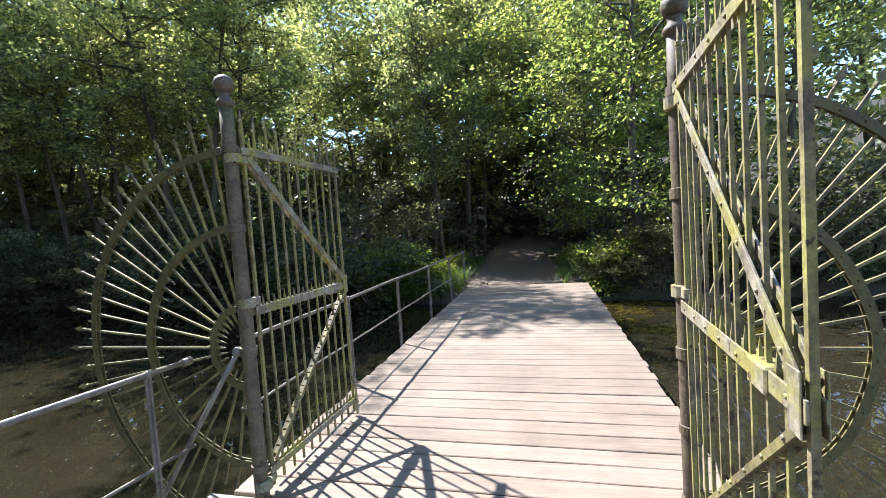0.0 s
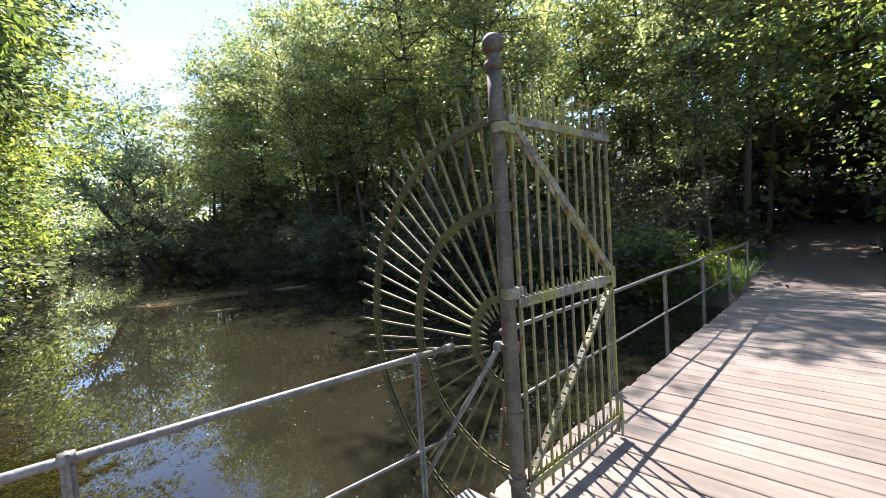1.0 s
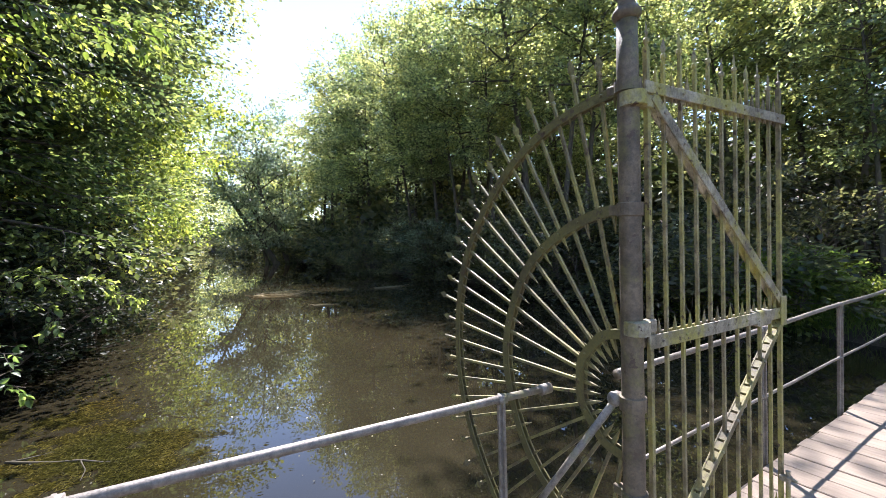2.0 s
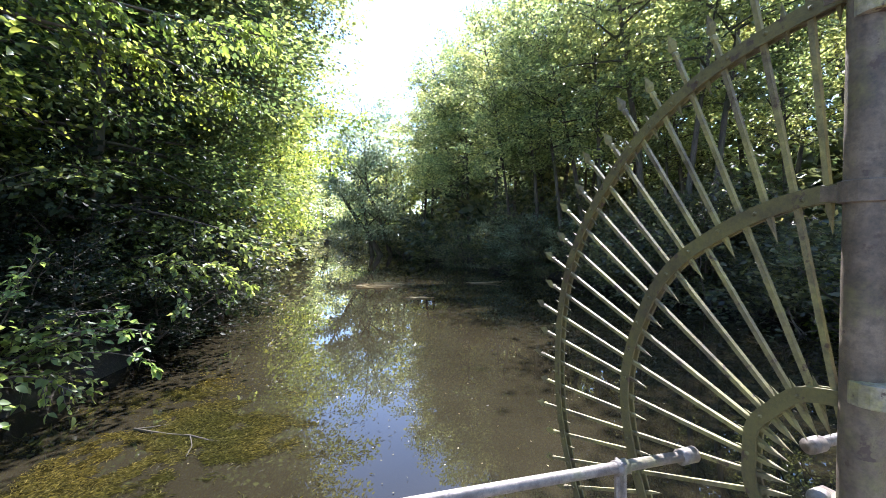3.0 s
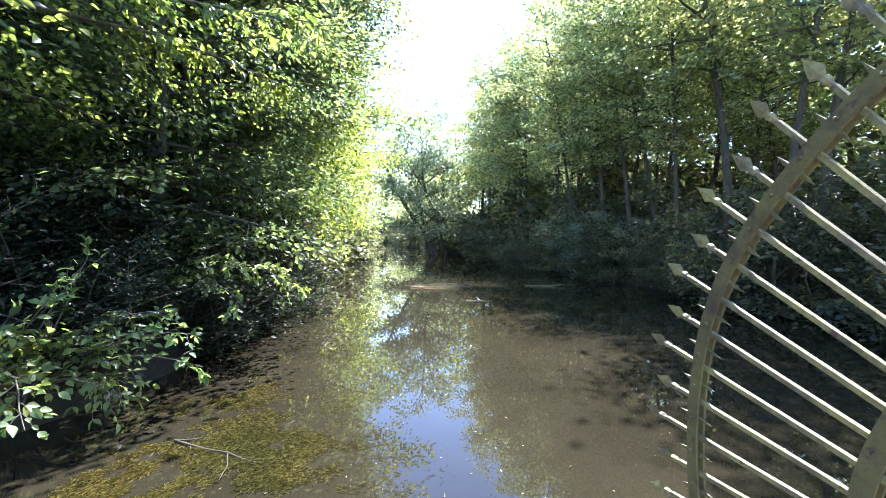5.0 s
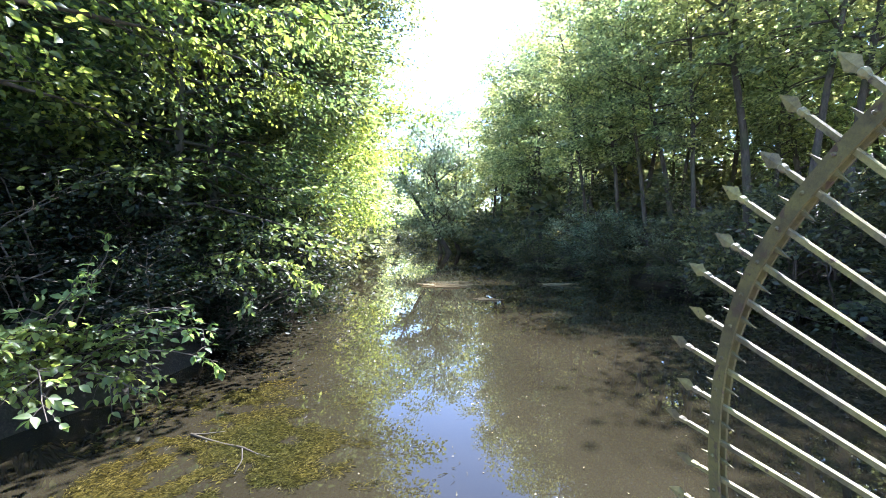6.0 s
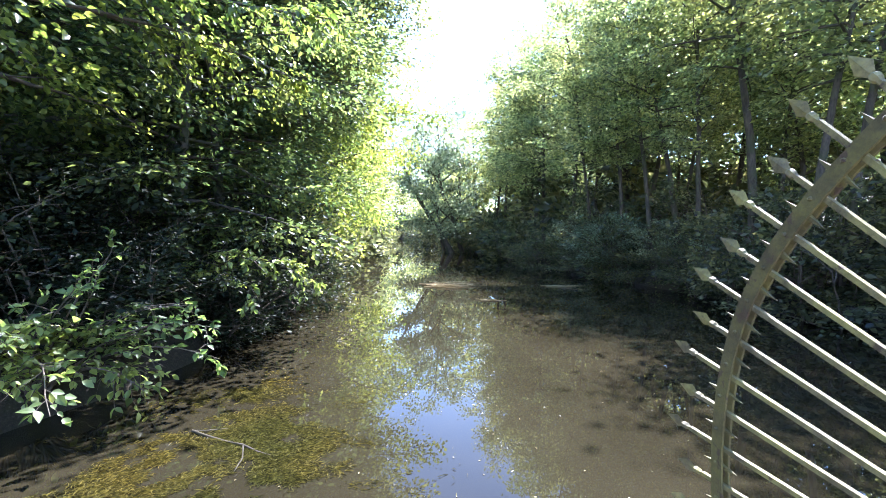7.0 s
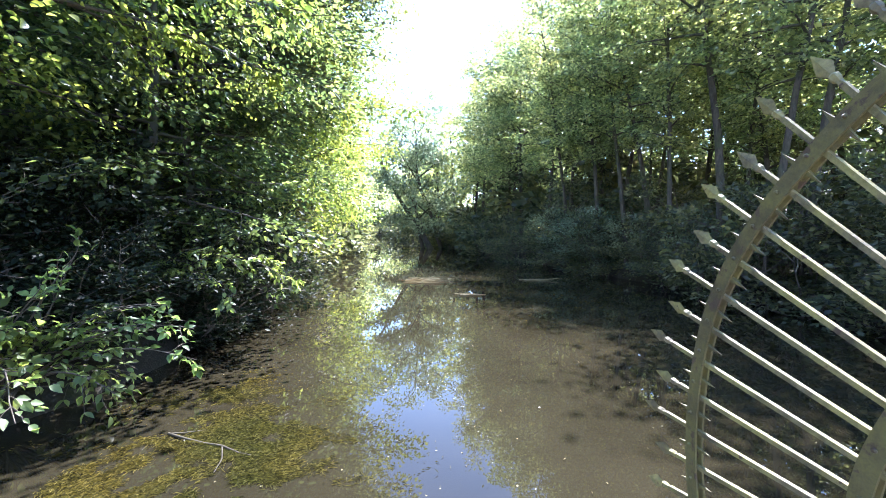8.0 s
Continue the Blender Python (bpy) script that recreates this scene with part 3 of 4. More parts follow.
def make_tree(name, label, seed, height, girth, base, reach, limbs, leaf, leaves, mat, rise=0.35, fall=-0.35, lean=(0, 0), stems=1, profile=0.55, bark=None, squash=1.0, fine=False):
    """A broadleaf tree: trunk, limbs and side twigs in one part, the crown of separate leaves in another.
    base: the crown's lower end as a share of the height; profile: where along the crown it is widest."""
    rng = np.random.default_rng(seed)
    tree = thing(name, label, "shrub" if "shrub" in name else "tree")
    wood = Wood()
    places, ways = [], []
    for st in range(stems):
        foot = Vector((rng.normal(0, 0.12 * (stems > 1) * reach), rng.normal(0, 0.12 * (stems > 1) * reach), -0.3))
        dirn = Vector((lean[0] + rng.normal(0, 0.05 + 0.22 * (stems > 1)), lean[1] + rng.normal(0, 0.05 + 0.22 * (stems > 1)), 1))
        tall = height * (1 if st == 0 else rng.uniform(0.6, 0.95))
        trunk = bent(rng, foot, dirn, tall + 0.3, 9, 0.035 if stems == 1 else 0.09)
        wood.branch(trunk, girth * (1 if st == 0 else 0.8), girth * 0.12, 8 if girth > 0.08 else 5)
        count = max(3, limbs // stems)
        for i in range(count):
            f = base + (0.985 - base) * ((i + rng.uniform(0, 1)) / count)
            k = f * (len(trunk) - 1)
            j = min(int(k), len(trunk) - 2)
            at = trunk[j].lerp(trunk[j + 1], k - j)
            t = (f - base) / (1 - base)
            shape = (t / profile) ** 0.5 if t < profile else max(0.12, (1 - (t - profile) / (1 - profile))) ** 0.7
            length = reach * (0.3 + 0.7 * shape) * rng.uniform(0.65, 1.25)
            az = i * 2.39996 + rng.uniform(-0.5, 0.5)
            way = Vector((math.cos(az), math.sin(az), rise + 0.7 * t * t))
            limb = bent(rng, at, way, length, 6, 0.1, fall)
            wood.branch(limb, girth * 0.34 * (1 - 0.6 * t) + 0.008, 0.006, 4 if leaf < 0.3 and height > 6 else 3)
            subs = max(4, int(length * 2.6))
            for q in range(subs):
                g = 0.22 + 0.78 * (q + rng.uniform(0, 1)) / subs
                kk = min(g, 0.999) * 6
                jj = int(kk)
                p0 = limb[jj].lerp(limb[jj + 1], kk - jj)
                axis = (limb[jj + 1] - limb[jj]).normalized()
                turn = rng.choice((-1, 1)) * rng.uniform(0.5, 1.2)
                sw = Matrix.Rotation(turn, 3, "Z") @ axis
                sw.z += rng.normal(0, 0.25)
                sl = reach * rng.uniform(0.14, 0.32) * (1.15 - 0.5 * g)
                twig = bent(rng, p0, sw, sl, 3, 0.15, fall * 0.6)
                if q % (3 if height > 6 else 9) == 0 and leaf < 0.3:
                    wood.branch(twig, 0.012 if height > 6 else 0.006, 0.003, 3)
                for z in twig[1:]:
                    places.append((z, sw))
    share = max(1, int(leaves / len(places)))
    pp, ww = [], []
    blob = reach * 0.045 + leaf * 0.75
    for z, sw in places:
        m = rng.poisson(share * rng.choice((0.15, 0.5, 1.2, 2.15))) + 1
        o = rng.normal(0, 1, (m, 3)) * (blob, blob, blob * 0.45 * squash)
        pp.append(np.array(z)[None, :] + o)
        radial = o / (np.linalg.norm(o, axis=1)[:, None] + 1e-6)
        ww.append(radial * 0.6 + np.array(sw)[None, :] * 0.8)
    bark_part = new("trunk", wood.mesh("trunk", bark or BARK))
    bark_part.parent = tree
    crown = new("crown", leaf_cloud("crown", rng, np.concatenate(pp), np.concatenate(ww), leaf, mat, fine=fine))
    crown.parent = tree
    return tree


def stand(x, y, turn=0.0, size=1.0, wide=None, sink=0.05, z=None):
    wide = wide or size
    g = ground_z(x, y) if z is None else z
    return Matrix.Translation((x, y, g - sink)) @ Matrix.Rotation(radians(turn), 4, "Z") @ Matrix.Diagonal((wide, wide, size, 1))


rnd = random.Random(7)


def leafy_bough(tree, seed, start, way, length, leaf, mat, label):
    """A long bough under a tree: its wood, with its leaves as a sub-part."""
    r = np.random.default_rng(seed)
    wood = Wood()
    main = bent(r, start, way, length, 9, 0.06, -0.3)
    wood.branch(main, 0.035, 0.008, 6)
    pp, ww = [], []
    for q in range(int(length * 9)):
        g = 0.35 + 0.65 * r.uniform(0, 1)
        kk = min(g, 0.999) * 9
        jj = int(kk)
        p0 = main[jj].lerp(main[jj + 1], kk - jj)
        axis = (main[jj + 1] - main[jj]).normalized()
        sw = Matrix.Rotation(r.choice((-1, 1)) * r.uniform(0.4, 1.2), 3, "Z") @ axis
        sw.z += r.normal(-0.1, 0.25)
        twig = bent(r, p0, sw, r.uniform(0.25, 0.7), 5, 0.15, -0.4)
        wood.branch(twig, 0.007, 0.002, 4)
        for a, b in zip(twig, twig[1:]):
            for sgn in (-1, 1):
                pp.append(tuple(b))
                ww.append(tuple(Matrix.Rotation(sgn * 0.9, 3, "Z") @ (b - a).normalized()))
    bough = new("bough", wood.mesh("bough", TWIG))
    bough.parent = tree
    leaves = new("leaves", leaf_cloud("leaves", r, pp, ww, leaf, mat, 0.6, 1.2, 0.5, 0.35, 0.3, True))
    leaves.parent = bough
    tagged(leaves, label)



# kinds of tree, each grown once
nettle = make_tree("nettle_clump", "clump of fresh green nettles and herbs on the sunny bank", 22, 1.1, 0.012, 0.1, 0.9, 22, 0.105, 1900, LEAF_FRESH, 0.6, -0.4, stems=9, bark=TWIG)
nettle["category"] = "plant"
over_tree = make_tree("overhanging_tree", "tree with yellow-green leaves reaching out over the railing", 23, 9.5, 0.13, 0.36, 4.2, 34, 0.088, 11500, LEAF_FRESH, 0.1, -0.3, (0.02, 0.14), fine=True)
oak = make_tree("broadleaf_tree", "tall broadleaf tree in full green leaf on the wooded bank", 11, 17, 0.18, 0.3, 4.2, 40, 0.205, 8000, LEAF)
beech = make_tree("beech_tree", "tall leafy tree with layered dark green foliage", 12, 18, 0.17, 0.34, 3.9, 38, 0.245, 6600, LEAF, 0.2, -0.2)
tall = make_tree("tall_tree", "tall tree with a long bare trunk and a wide high crown", 24, 19, 0.2, 0.46, 4.6, 40, 0.2, 11000, LEAF, 0.15, -0.25)
ash = make_tree("slender_tree", "slender tall tree with a bare lower trunk and light crown", 13, 18, 0.14, 0.34, 3.2, 34, 0.18, 7400, LEAF, 0.5, -0.35)
edge = make_tree("bank_tree", "spreading tree with fresh green boughs hanging over the water", 14, 13, 0.2, 0.06, 5.2, 46, 0.145, 18000, LEAF_FRESH, 0.28, -0.55, profile=0.4)
shrub = make_tree("bank_shrub", "dense green shrub overhanging the waterline", 15, 3.0, 0.05, 0.04, 2.0, 34, 0.15, 2500, LEAF_COOL, 0.5, -0.6, stems=5, bark=TWIG)
shrub_b = make_tree("bank_shrub", "dense green shrub growing on the bank", 16, 3.6, 0.05, 0.03, 2.2, 34, 0.15, 2500, LEAF_COOL, 0.6, -0.5, stems=6, bark=TWIG)
shrub_dim = make_tree("shade_shrub", "dense shrub on the bank, its deep shade put into the leaf colour", 27, 3.0, 0.05, 0.04, 2.0, 40, 0.115, 3400, LEAF_DARK_SHADE, 0.4, -0.6, stems=5, bark=TWIG)
# Pale leaf colour stands in for sun gloss on the far-bank shrubs.
shrub_sheen = make_tree("sheen_shrub", "tall shrub, sunlit sheen put into its pale leaf colour", 28, 3.4, 0.05, 0.1, 1.7, 34, 0.12, 2600, LEAF_PALE, 0.6, -0.4, stems=5, bark=TWIG)
willow = make_tree("willow_tree", "pale grey-green willow leaning over the far end of the water", 17, 14, 0.26, 0.15, 5.0, 46, 0.24, 15000, LEAF_PALE, 0.7, -0.5, (0.0, -0.2), 3, 0.6)
far_tree = make_tree("distant_tree", "distant broadleaf tree in the wood", 18, 17, 0.25, 0.08, 5.0, 24, 0.58, 1350, LEAF)
maple = make_tree("maple_tree", "maple with large fresh green leaves over the path", 19, 11, 0.16, 0.12, 4.9, 40, 0.125, 18000, LEAF_LIME, 0.25, -0.5)
bush_far = make_tree("distant_shrub", "green shrubs at the water's edge far along the bank", 20, 3.2, 0.05, 0.03, 2.2, 12, 0.38, 720, LEAF_COOL, 0.6, -0.5, stems=4, bark=TWIG)
leaning = make_tree("leaning_tree", "dark thick-trunked tree leaning over the shaded bank", 21, 13, 0.23, 0.42, 4.0, 34, 0.12, 15000, LEAF_COOL, 0.15, -0.4, (-0.34, 0.06))
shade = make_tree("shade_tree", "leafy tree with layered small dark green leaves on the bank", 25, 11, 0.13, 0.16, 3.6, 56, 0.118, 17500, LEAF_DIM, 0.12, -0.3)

oak.matrix_basis = stand(-17.5, 15.5, 20, 0.9)
beech.matrix_basis = stand(-32.0, 15.5, 75, 0.95)
tall.matrix_basis = stand(-11.9, 10.9, 130, 0.76, 0.85)
ash.matrix_basis = stand(-9.4, 11.0, 10, 0.85, 0.95)
edge.matrix_basis = stand(-16.8, -4.9, 40, 1.1)
shrub.matrix_basis = stand(-9, 10.6, 0, 1.0)
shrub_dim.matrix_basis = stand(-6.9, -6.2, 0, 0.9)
shrub_sheen.matrix_basis = stand(-17.6, 9.9, 0, 0.95)
shrub_b.matrix_basis = stand(-5.2, 10.7, 0, 1.0)
willow.matrix_basis = stand(-45, 7.2, 0, 1.5, 1.3)
far_tree.matrix_basis = stand(-22, 27, 0, 1.0)
nettle.matrix_basis = stand(-2.2, 9.7, 0, 1.0)
for seed, start, way, length in ((91, (0.1, 0.3, 4.7), (0.02, 1.0, 0.06), 3.7), (92, (0.0, 0.3, 4.3), (-0.28, 1.0, 0.16), 3.6), (93, (0.1, 0.2, 5.0), (0.3, 1.0, 0.02), 3.3)):
    leafy_bough(over_tree, seed, start, way, length, 0.105, LEAF_FRESH, "large yellow-green leaves in the sun")
over_tree.matrix_basis = stand(-5.6, -5.6, 0, 1.0)
maple.matrix_basis = stand(4.4, 10.2, 200, 0.95)
bush_far.matrix_basis = stand(-36, 9.0, 0, 1.0)
leaning.matrix_basis = stand(-10.8, -6.0, 0, 1.0)
shade.matrix_basis = stand(-12.9, -5.4, 0, 1.0)
for ob, group in ((oak, "trees of the wood"), (beech, "trees of the wood"), (ash, "trees of the wood"), (tall, "trees of the wood"), (edge, "trees on the near bank"), (leaning, "trees on the near bank"), (shade, "trees on the near bank"), (nettle, "nettle clumps"), (shrub, "bank shrubs"), (shrub_sheen, "bank shrubs"), (shrub_dim, "bank shrubs"), (shrub_b, "bank shrubs"), (bush_far, "bank shrubs"), (far_tree, "distant trees")):
    ob["group"] = group


def grow(ob, x, y, size=1.0, wide=None, turn=None):
    return copy_thing(ob, stand(x, y, rnd.uniform(0, 360) if turn is None else turn, size, wide))


# far bank, first rows
for x, y, size in ((-19.3, 10.0, 0.9), (-22.4, 10.1, 0.85), (-15.4, 10.2, 0.7), (-12.2, 10.3, 0.65)):
    grow(shrub_sheen, x, y, size, turn=x * 47)
for x, y, kind, size in ((-12.6, 12.6, ash, 0.8), (-15.2, 11.0, tall, 0.84), (-19.2, 12.0, tall, 0.95), (-17.2, 12.4, ash, 0.9), (-19.8, 11.6, oak, 0.95), (-23.0, 11.4, ash, 1.05), (-26.5, 11.8, oak, 1.05), (-30.0, 11.2, oak, 1.1), (-34.0, 11.6, beech, 1.05), (-38.5, 12.4, oak, 1.25), (-43.0, 12.2, oak, 1.2), (-48.5, 13.0, oak, 1.05), (-51.0, 11.0, far_tree, 0.95), (-55.0, 10.0, far_tree, 0.9), (-60.0, 9.5, far_tree, 0.9), (-67.0, 9.5, far_tree, 0.85), (-71.0, 8.5, beech, 0.8),
                         (-1.8, 17.5, beech, 0.95), (-1.9, 13.4, beech, 0.55), (-6.6, 19.5, beech, 0.6), (3.9, 15.4, beech, 0.7), (-1.6, 21.6, beech, 0.8), (-3.0, 16.0, beech, 0.75), (3.4, 12.9, beech, 0.5), (7.0, 15.2, beech, 0.95), (9.0, 12.8, oak, 0.9), (13.5, 14.0, beech, 1.0), (19.0, 13.0, oak, 1.0),
                         (-10.5, 16.5, ash, 0.9), (-14.5, 16.5, ash, 0.92), (-6.8, 17.5, ash, 0.9), (-22.5, 16.4, ash, 1.0), (-4.6, 17.6, beech, 0.9), (-4.0, 17.0, beech, 0.7), (-30.5, 16.6, ash, 1.0), (4.4, 19.0, beech, 0.9), (1.6, 24.5, beech, 1.0), (0.2, 29.0, oak, 1.0), (4.6, 23.5, oak, 0.9), (-1.8, 26.0, oak, 0.95), (3.0, 30.0, beech, 1.1), (-36, 15, ash, 1.0), (-8.6, 13.6, ash, 0.8), (-12.6, 14.0, oak, 0.8), (-25.0, 14.0, ash, 0.9), (-16.2, 10.5, ash, 0.9), (-18.4, 10.6, ash, 0.95), (-13.9, 10.6, ash, 0.85), (-21.6, 10.7, ash, 0.95)):
    grow(kind, x, y, size)
for x, y, kind, size, turn in ((-9.9, 10.4, tall, 0.85, 200), (-31.5, 11.0, oak, 1.12, 130), (-35.5, 12.2, oak, 1.15, 310), (-46.0, 12.0, oak, 1.1, 70)):
    grow(kind, x, y, size, turn=turn)
# deeper rows
for i in range(26):
    x = -70 + i * 3.9 + rnd.uniform(-1, 1)
    if abs(x - 1.5) < 2.6:
        x += 3.2 if x > 1.5 else -2.6
    size = rnd.uniform(0.9, 1.15) * (0.85 if -22 < x < -3 else 1.0)
    grow(far_tree, x, 22 + rnd.uniform(-1.5, 2.5), size, size * (1.2 if size < 0.8 else 1.0))
for i in range(8):
    size = rnd.uniform(0.8, 0.9) if i < 5 else rnd.uniform(1.0, 1.2)
    grow(far_tree, -24 + i * 4.6 + rnd.uniform(-1, 1), 27.5 + rnd.uniform(-1, 2), size, 1.1)
for x, y in ((-40, 16.5), (-48, 15), (-53, 13.5), (-58, 12.0), (-63, 13.5), (-50, 18)):
    grow(far_tree, x, y, rnd.uniform(0.6, 0.75))
# far bank shrubs along the waterline
x = -66.0
while x < -1.5:
    y = shore(NORTH, x) + rnd.uniform(-0.25, 0.35)
    size = rnd.choice((rnd.uniform(0.45, 0.7), rnd.uniform(0.7, 1.15)))
    grow(rnd.choice((shrub, shrub_b)) if x > -30 else bush_far, x, y, size, min(1.1, size * rnd.uniform(1.1, 1.5)))
    x += rnd.uniform(1.2, 2.2) * (1 if x > -30 else 1.3)
for x, y, size in ((-14.5, 12.4, 1.2), (-18.5, 12.6, 1.25), (-10.5, 12.2, 1.1), (-3.2, 11.4, 0.75), (-23, 12.4, 1.3), (-2.8, 16.5, 1.2), (-5.2, 19.0, 1.3), (4.0, 15.0, 1.2), (0.2, 25.5, 1.5), (3.2, 24.5, 1.5), (-2.6, 24.0, 1.5), (5.2, 20.0, 1.3),
                   (3.2, 9.5, 0.32), (3.6, 8.9, 0.33), (4.4, 8.9, 0.4), (5.4, 8.9, 0.45), (6.6, 9.0, 0.5), (7.9, 9.0, 0.5), (4.2, 9.5, 0.5), (5.6, 9.4, 0.75), (7.0, 9.4, 0.9), (8.6, 9.6, 0.95), (11, 11.4, 1.0), (14, 11.4, 1.1)):
    grow(rnd.choice((shrub, shrub_b)), x, y, size, size * 1.15)
for i in range(26):
    grow(bush_far, -62 + i * 2.9 + rnd.uniform(-0.5, 0.5), (19.5 if i < 19 else 25.5) + rnd.uniform(-1, 2), rnd.uniform(1.3, 1.8))
for i in range(13):
    size = rnd.uniform(1.2, 1.7)
    grow(bush_far, -50 + i * 2.6 + rnd.uniform(-0.6, 0.6), 13.6 + rnd.uniform(-0.6, 1.0), size, size * 1.1)
# the bank beside the walker
rnd = random.Random(11)
for x, size in ((-21.0, 1.0), (-25.5, 1.05), (-30.5, 1.1), (-36.0, 1.05), (-42.5, 1.05), (-49.5, 1.05), (-57.0, 1.0), (-65.0, 1.0), (-74.0, 1.05), (-84.0, 1.1), (-95.0, 1.1), (-108.0, 1.1), (-122.0, 1.1), (-138.0, 1.1)):
    grow(edge if x > -40 else far_tree, x, shore(SOUTH, x) - 0.8 - 0.012 * abs(x), size)
# The two trees at y -12 stay unseen, added to enclose light and reflections.
for x, y, kind in ((-7.0, -10.0, oak), (-11.5, -10.2, beech), (-16.5, -10.0, oak), (-22.0, -10.5, beech), (-2.5, -12.0, beech), (5.5, -12.0, oak), (-8.0, -13.0, ash), (-4.2, -9.0, beech)):
    grow(kind, x, y, rnd.uniform(0.9, 1.05))
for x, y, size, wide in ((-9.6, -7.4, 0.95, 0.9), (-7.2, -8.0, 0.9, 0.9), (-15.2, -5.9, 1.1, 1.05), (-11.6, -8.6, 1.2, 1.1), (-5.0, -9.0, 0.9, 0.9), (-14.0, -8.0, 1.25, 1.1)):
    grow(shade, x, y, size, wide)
# The tall trees are added here to cast shade on the bank below.
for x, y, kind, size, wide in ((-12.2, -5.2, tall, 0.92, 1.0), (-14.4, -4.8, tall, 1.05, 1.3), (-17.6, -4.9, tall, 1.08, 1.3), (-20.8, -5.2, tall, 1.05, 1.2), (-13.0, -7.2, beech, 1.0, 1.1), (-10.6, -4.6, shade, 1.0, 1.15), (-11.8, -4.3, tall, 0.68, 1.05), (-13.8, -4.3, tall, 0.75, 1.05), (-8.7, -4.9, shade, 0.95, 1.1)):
    grow(kind, x, y, size, wide)
for i in range(14):
    grow(far_tree, -112 + i * 7.5, -12 + rnd.uniform(-2, 2) + (4 if i < 8 else -3), rnd.uniform(0.9, 1.2))
for x, y, size in ((-8.5, -9.5, 1.2), (-11.0, -9.6, 1.3), (-13.5, -9.2, 1.2), (-16.0, -9.6, 1.3), (-19.0, -9.0, 1.2), (-5.5, -9.8, 1.2), (-22.5, -9.5, 1.3), (-3.2, -9.4, 1.2), (-10.0, -11.5, 1.5), (-14.5, -11.8, 1.5), (-6.5, -12.0, 1.5)):
    grow(bush_far, x, y, size, size * 1.15)
for x, y in ((-14, -15.5), (-18, -17), (-22, -19), (-27, -16), (-10, -17)):
    grow(far_tree, x, y, rnd.uniform(0.8, 0.95), 1.1)
# the far end, where the water bends out of sight
for x, y in ((-172, 2), (-174, 7), (-178, 0), (-176, 11), (-168, 14), (-160, 13), (-165, -2), (-150, 13.5), (-142, 12.5), (-134, 13), (-126, 12.5), (-118, 12), (-110, 12.5), (-102, 12), (-95, 11.5), (-88, 12), (-82, 11.5), (-76, 12), (-92, 16), (-105, 17), (-120, 17), (-176, 4), (-180, 9), (-184, 5)):
    grow(far_tree, x, y, rnd.uniform(0.8, 1.0) if x > -164 else rnd.uniform(1.5, 1.8), 1.0 if x > -164 else 1.4)
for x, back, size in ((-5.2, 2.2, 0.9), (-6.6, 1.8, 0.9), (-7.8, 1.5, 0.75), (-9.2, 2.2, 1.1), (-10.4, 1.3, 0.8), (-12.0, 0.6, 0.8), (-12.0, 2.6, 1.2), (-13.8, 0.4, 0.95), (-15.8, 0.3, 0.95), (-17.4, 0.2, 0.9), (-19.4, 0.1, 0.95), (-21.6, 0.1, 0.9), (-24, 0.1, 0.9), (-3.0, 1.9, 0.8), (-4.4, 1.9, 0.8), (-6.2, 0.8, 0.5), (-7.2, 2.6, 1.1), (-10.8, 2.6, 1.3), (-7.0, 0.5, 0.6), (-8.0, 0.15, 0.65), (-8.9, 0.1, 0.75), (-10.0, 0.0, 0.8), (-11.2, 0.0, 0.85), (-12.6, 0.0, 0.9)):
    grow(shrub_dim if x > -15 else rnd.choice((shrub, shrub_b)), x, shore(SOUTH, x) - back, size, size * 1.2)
for x, y in ((-158, 2.5), (-160, 5.0), (-162, 8.0), (-160, 10.0), (-164, 3.0), (-166, 6.5)):
    grow(bush_far, x, y, 2.6, 2.4)
x = -26.5
while x > -150:
    grow(bush_far, x, shore(SOUTH, x) + 0.2, rnd.uniform(0.9, 1.0), 1.15)
    if x < -66:
        grow(bush_far, x, shore(NORTH, x) + 0.1, rnd.uniform(0.9, 1.2), 1.2)
    x -= rnd.uniform(2.4, 3.4) * (1 if x > -60 else 1.6)

rnd = random.Random(5)
# ---- small plants and things on the water ----
def blades(name, rng, spots, tall, wide, mat):
    """Grass blades: bent strips of two joined leaves, in tufts."""
    n = len(spots)
    p = np.asarray(spots)
    lean = rng.normal(0, 0.35, (n, 3))
    lean[:, 2] = 1
    h = (tall * rng.uniform(0.5, 1.3, n))[:, None]
    a = rng.uniform(0, 2 * math.pi, n)
    side = np.stack([np.cos(a), np.sin(a), np.zeros(n)], 1) * wide / 2
    bend = np.stack([-np.sin(a), np.cos(a), np.zeros(n)], 1) * h * rng.uniform(0.1, 0.5, n)[:, None]
    v = np.empty((n, 5, 3))
    v[:, 0], v[:, 1] = p - side, p + side
    m = p + lean * h * 0.55 + bend * 0.35
    v[:, 2], v[:, 3] = m - side * 0.7, m + side * 0.7
    v[:, 4] = p + lean * h * 0.92 + bend
    base = np.arange(n)[:, None] * 5
    tri = np.concatenate([base + np.array([[0, 1, 3]]), base + np.array([[0, 3, 2]]), base + np.array([[2, 3, 4]])], 1).reshape(-1, 3)
    me = bpy.data.meshes.new(name)
    me.from_pydata(v.reshape(-1, 3).tolist(), [], tri.tolist())
    me.materials.append(mat)
    return me


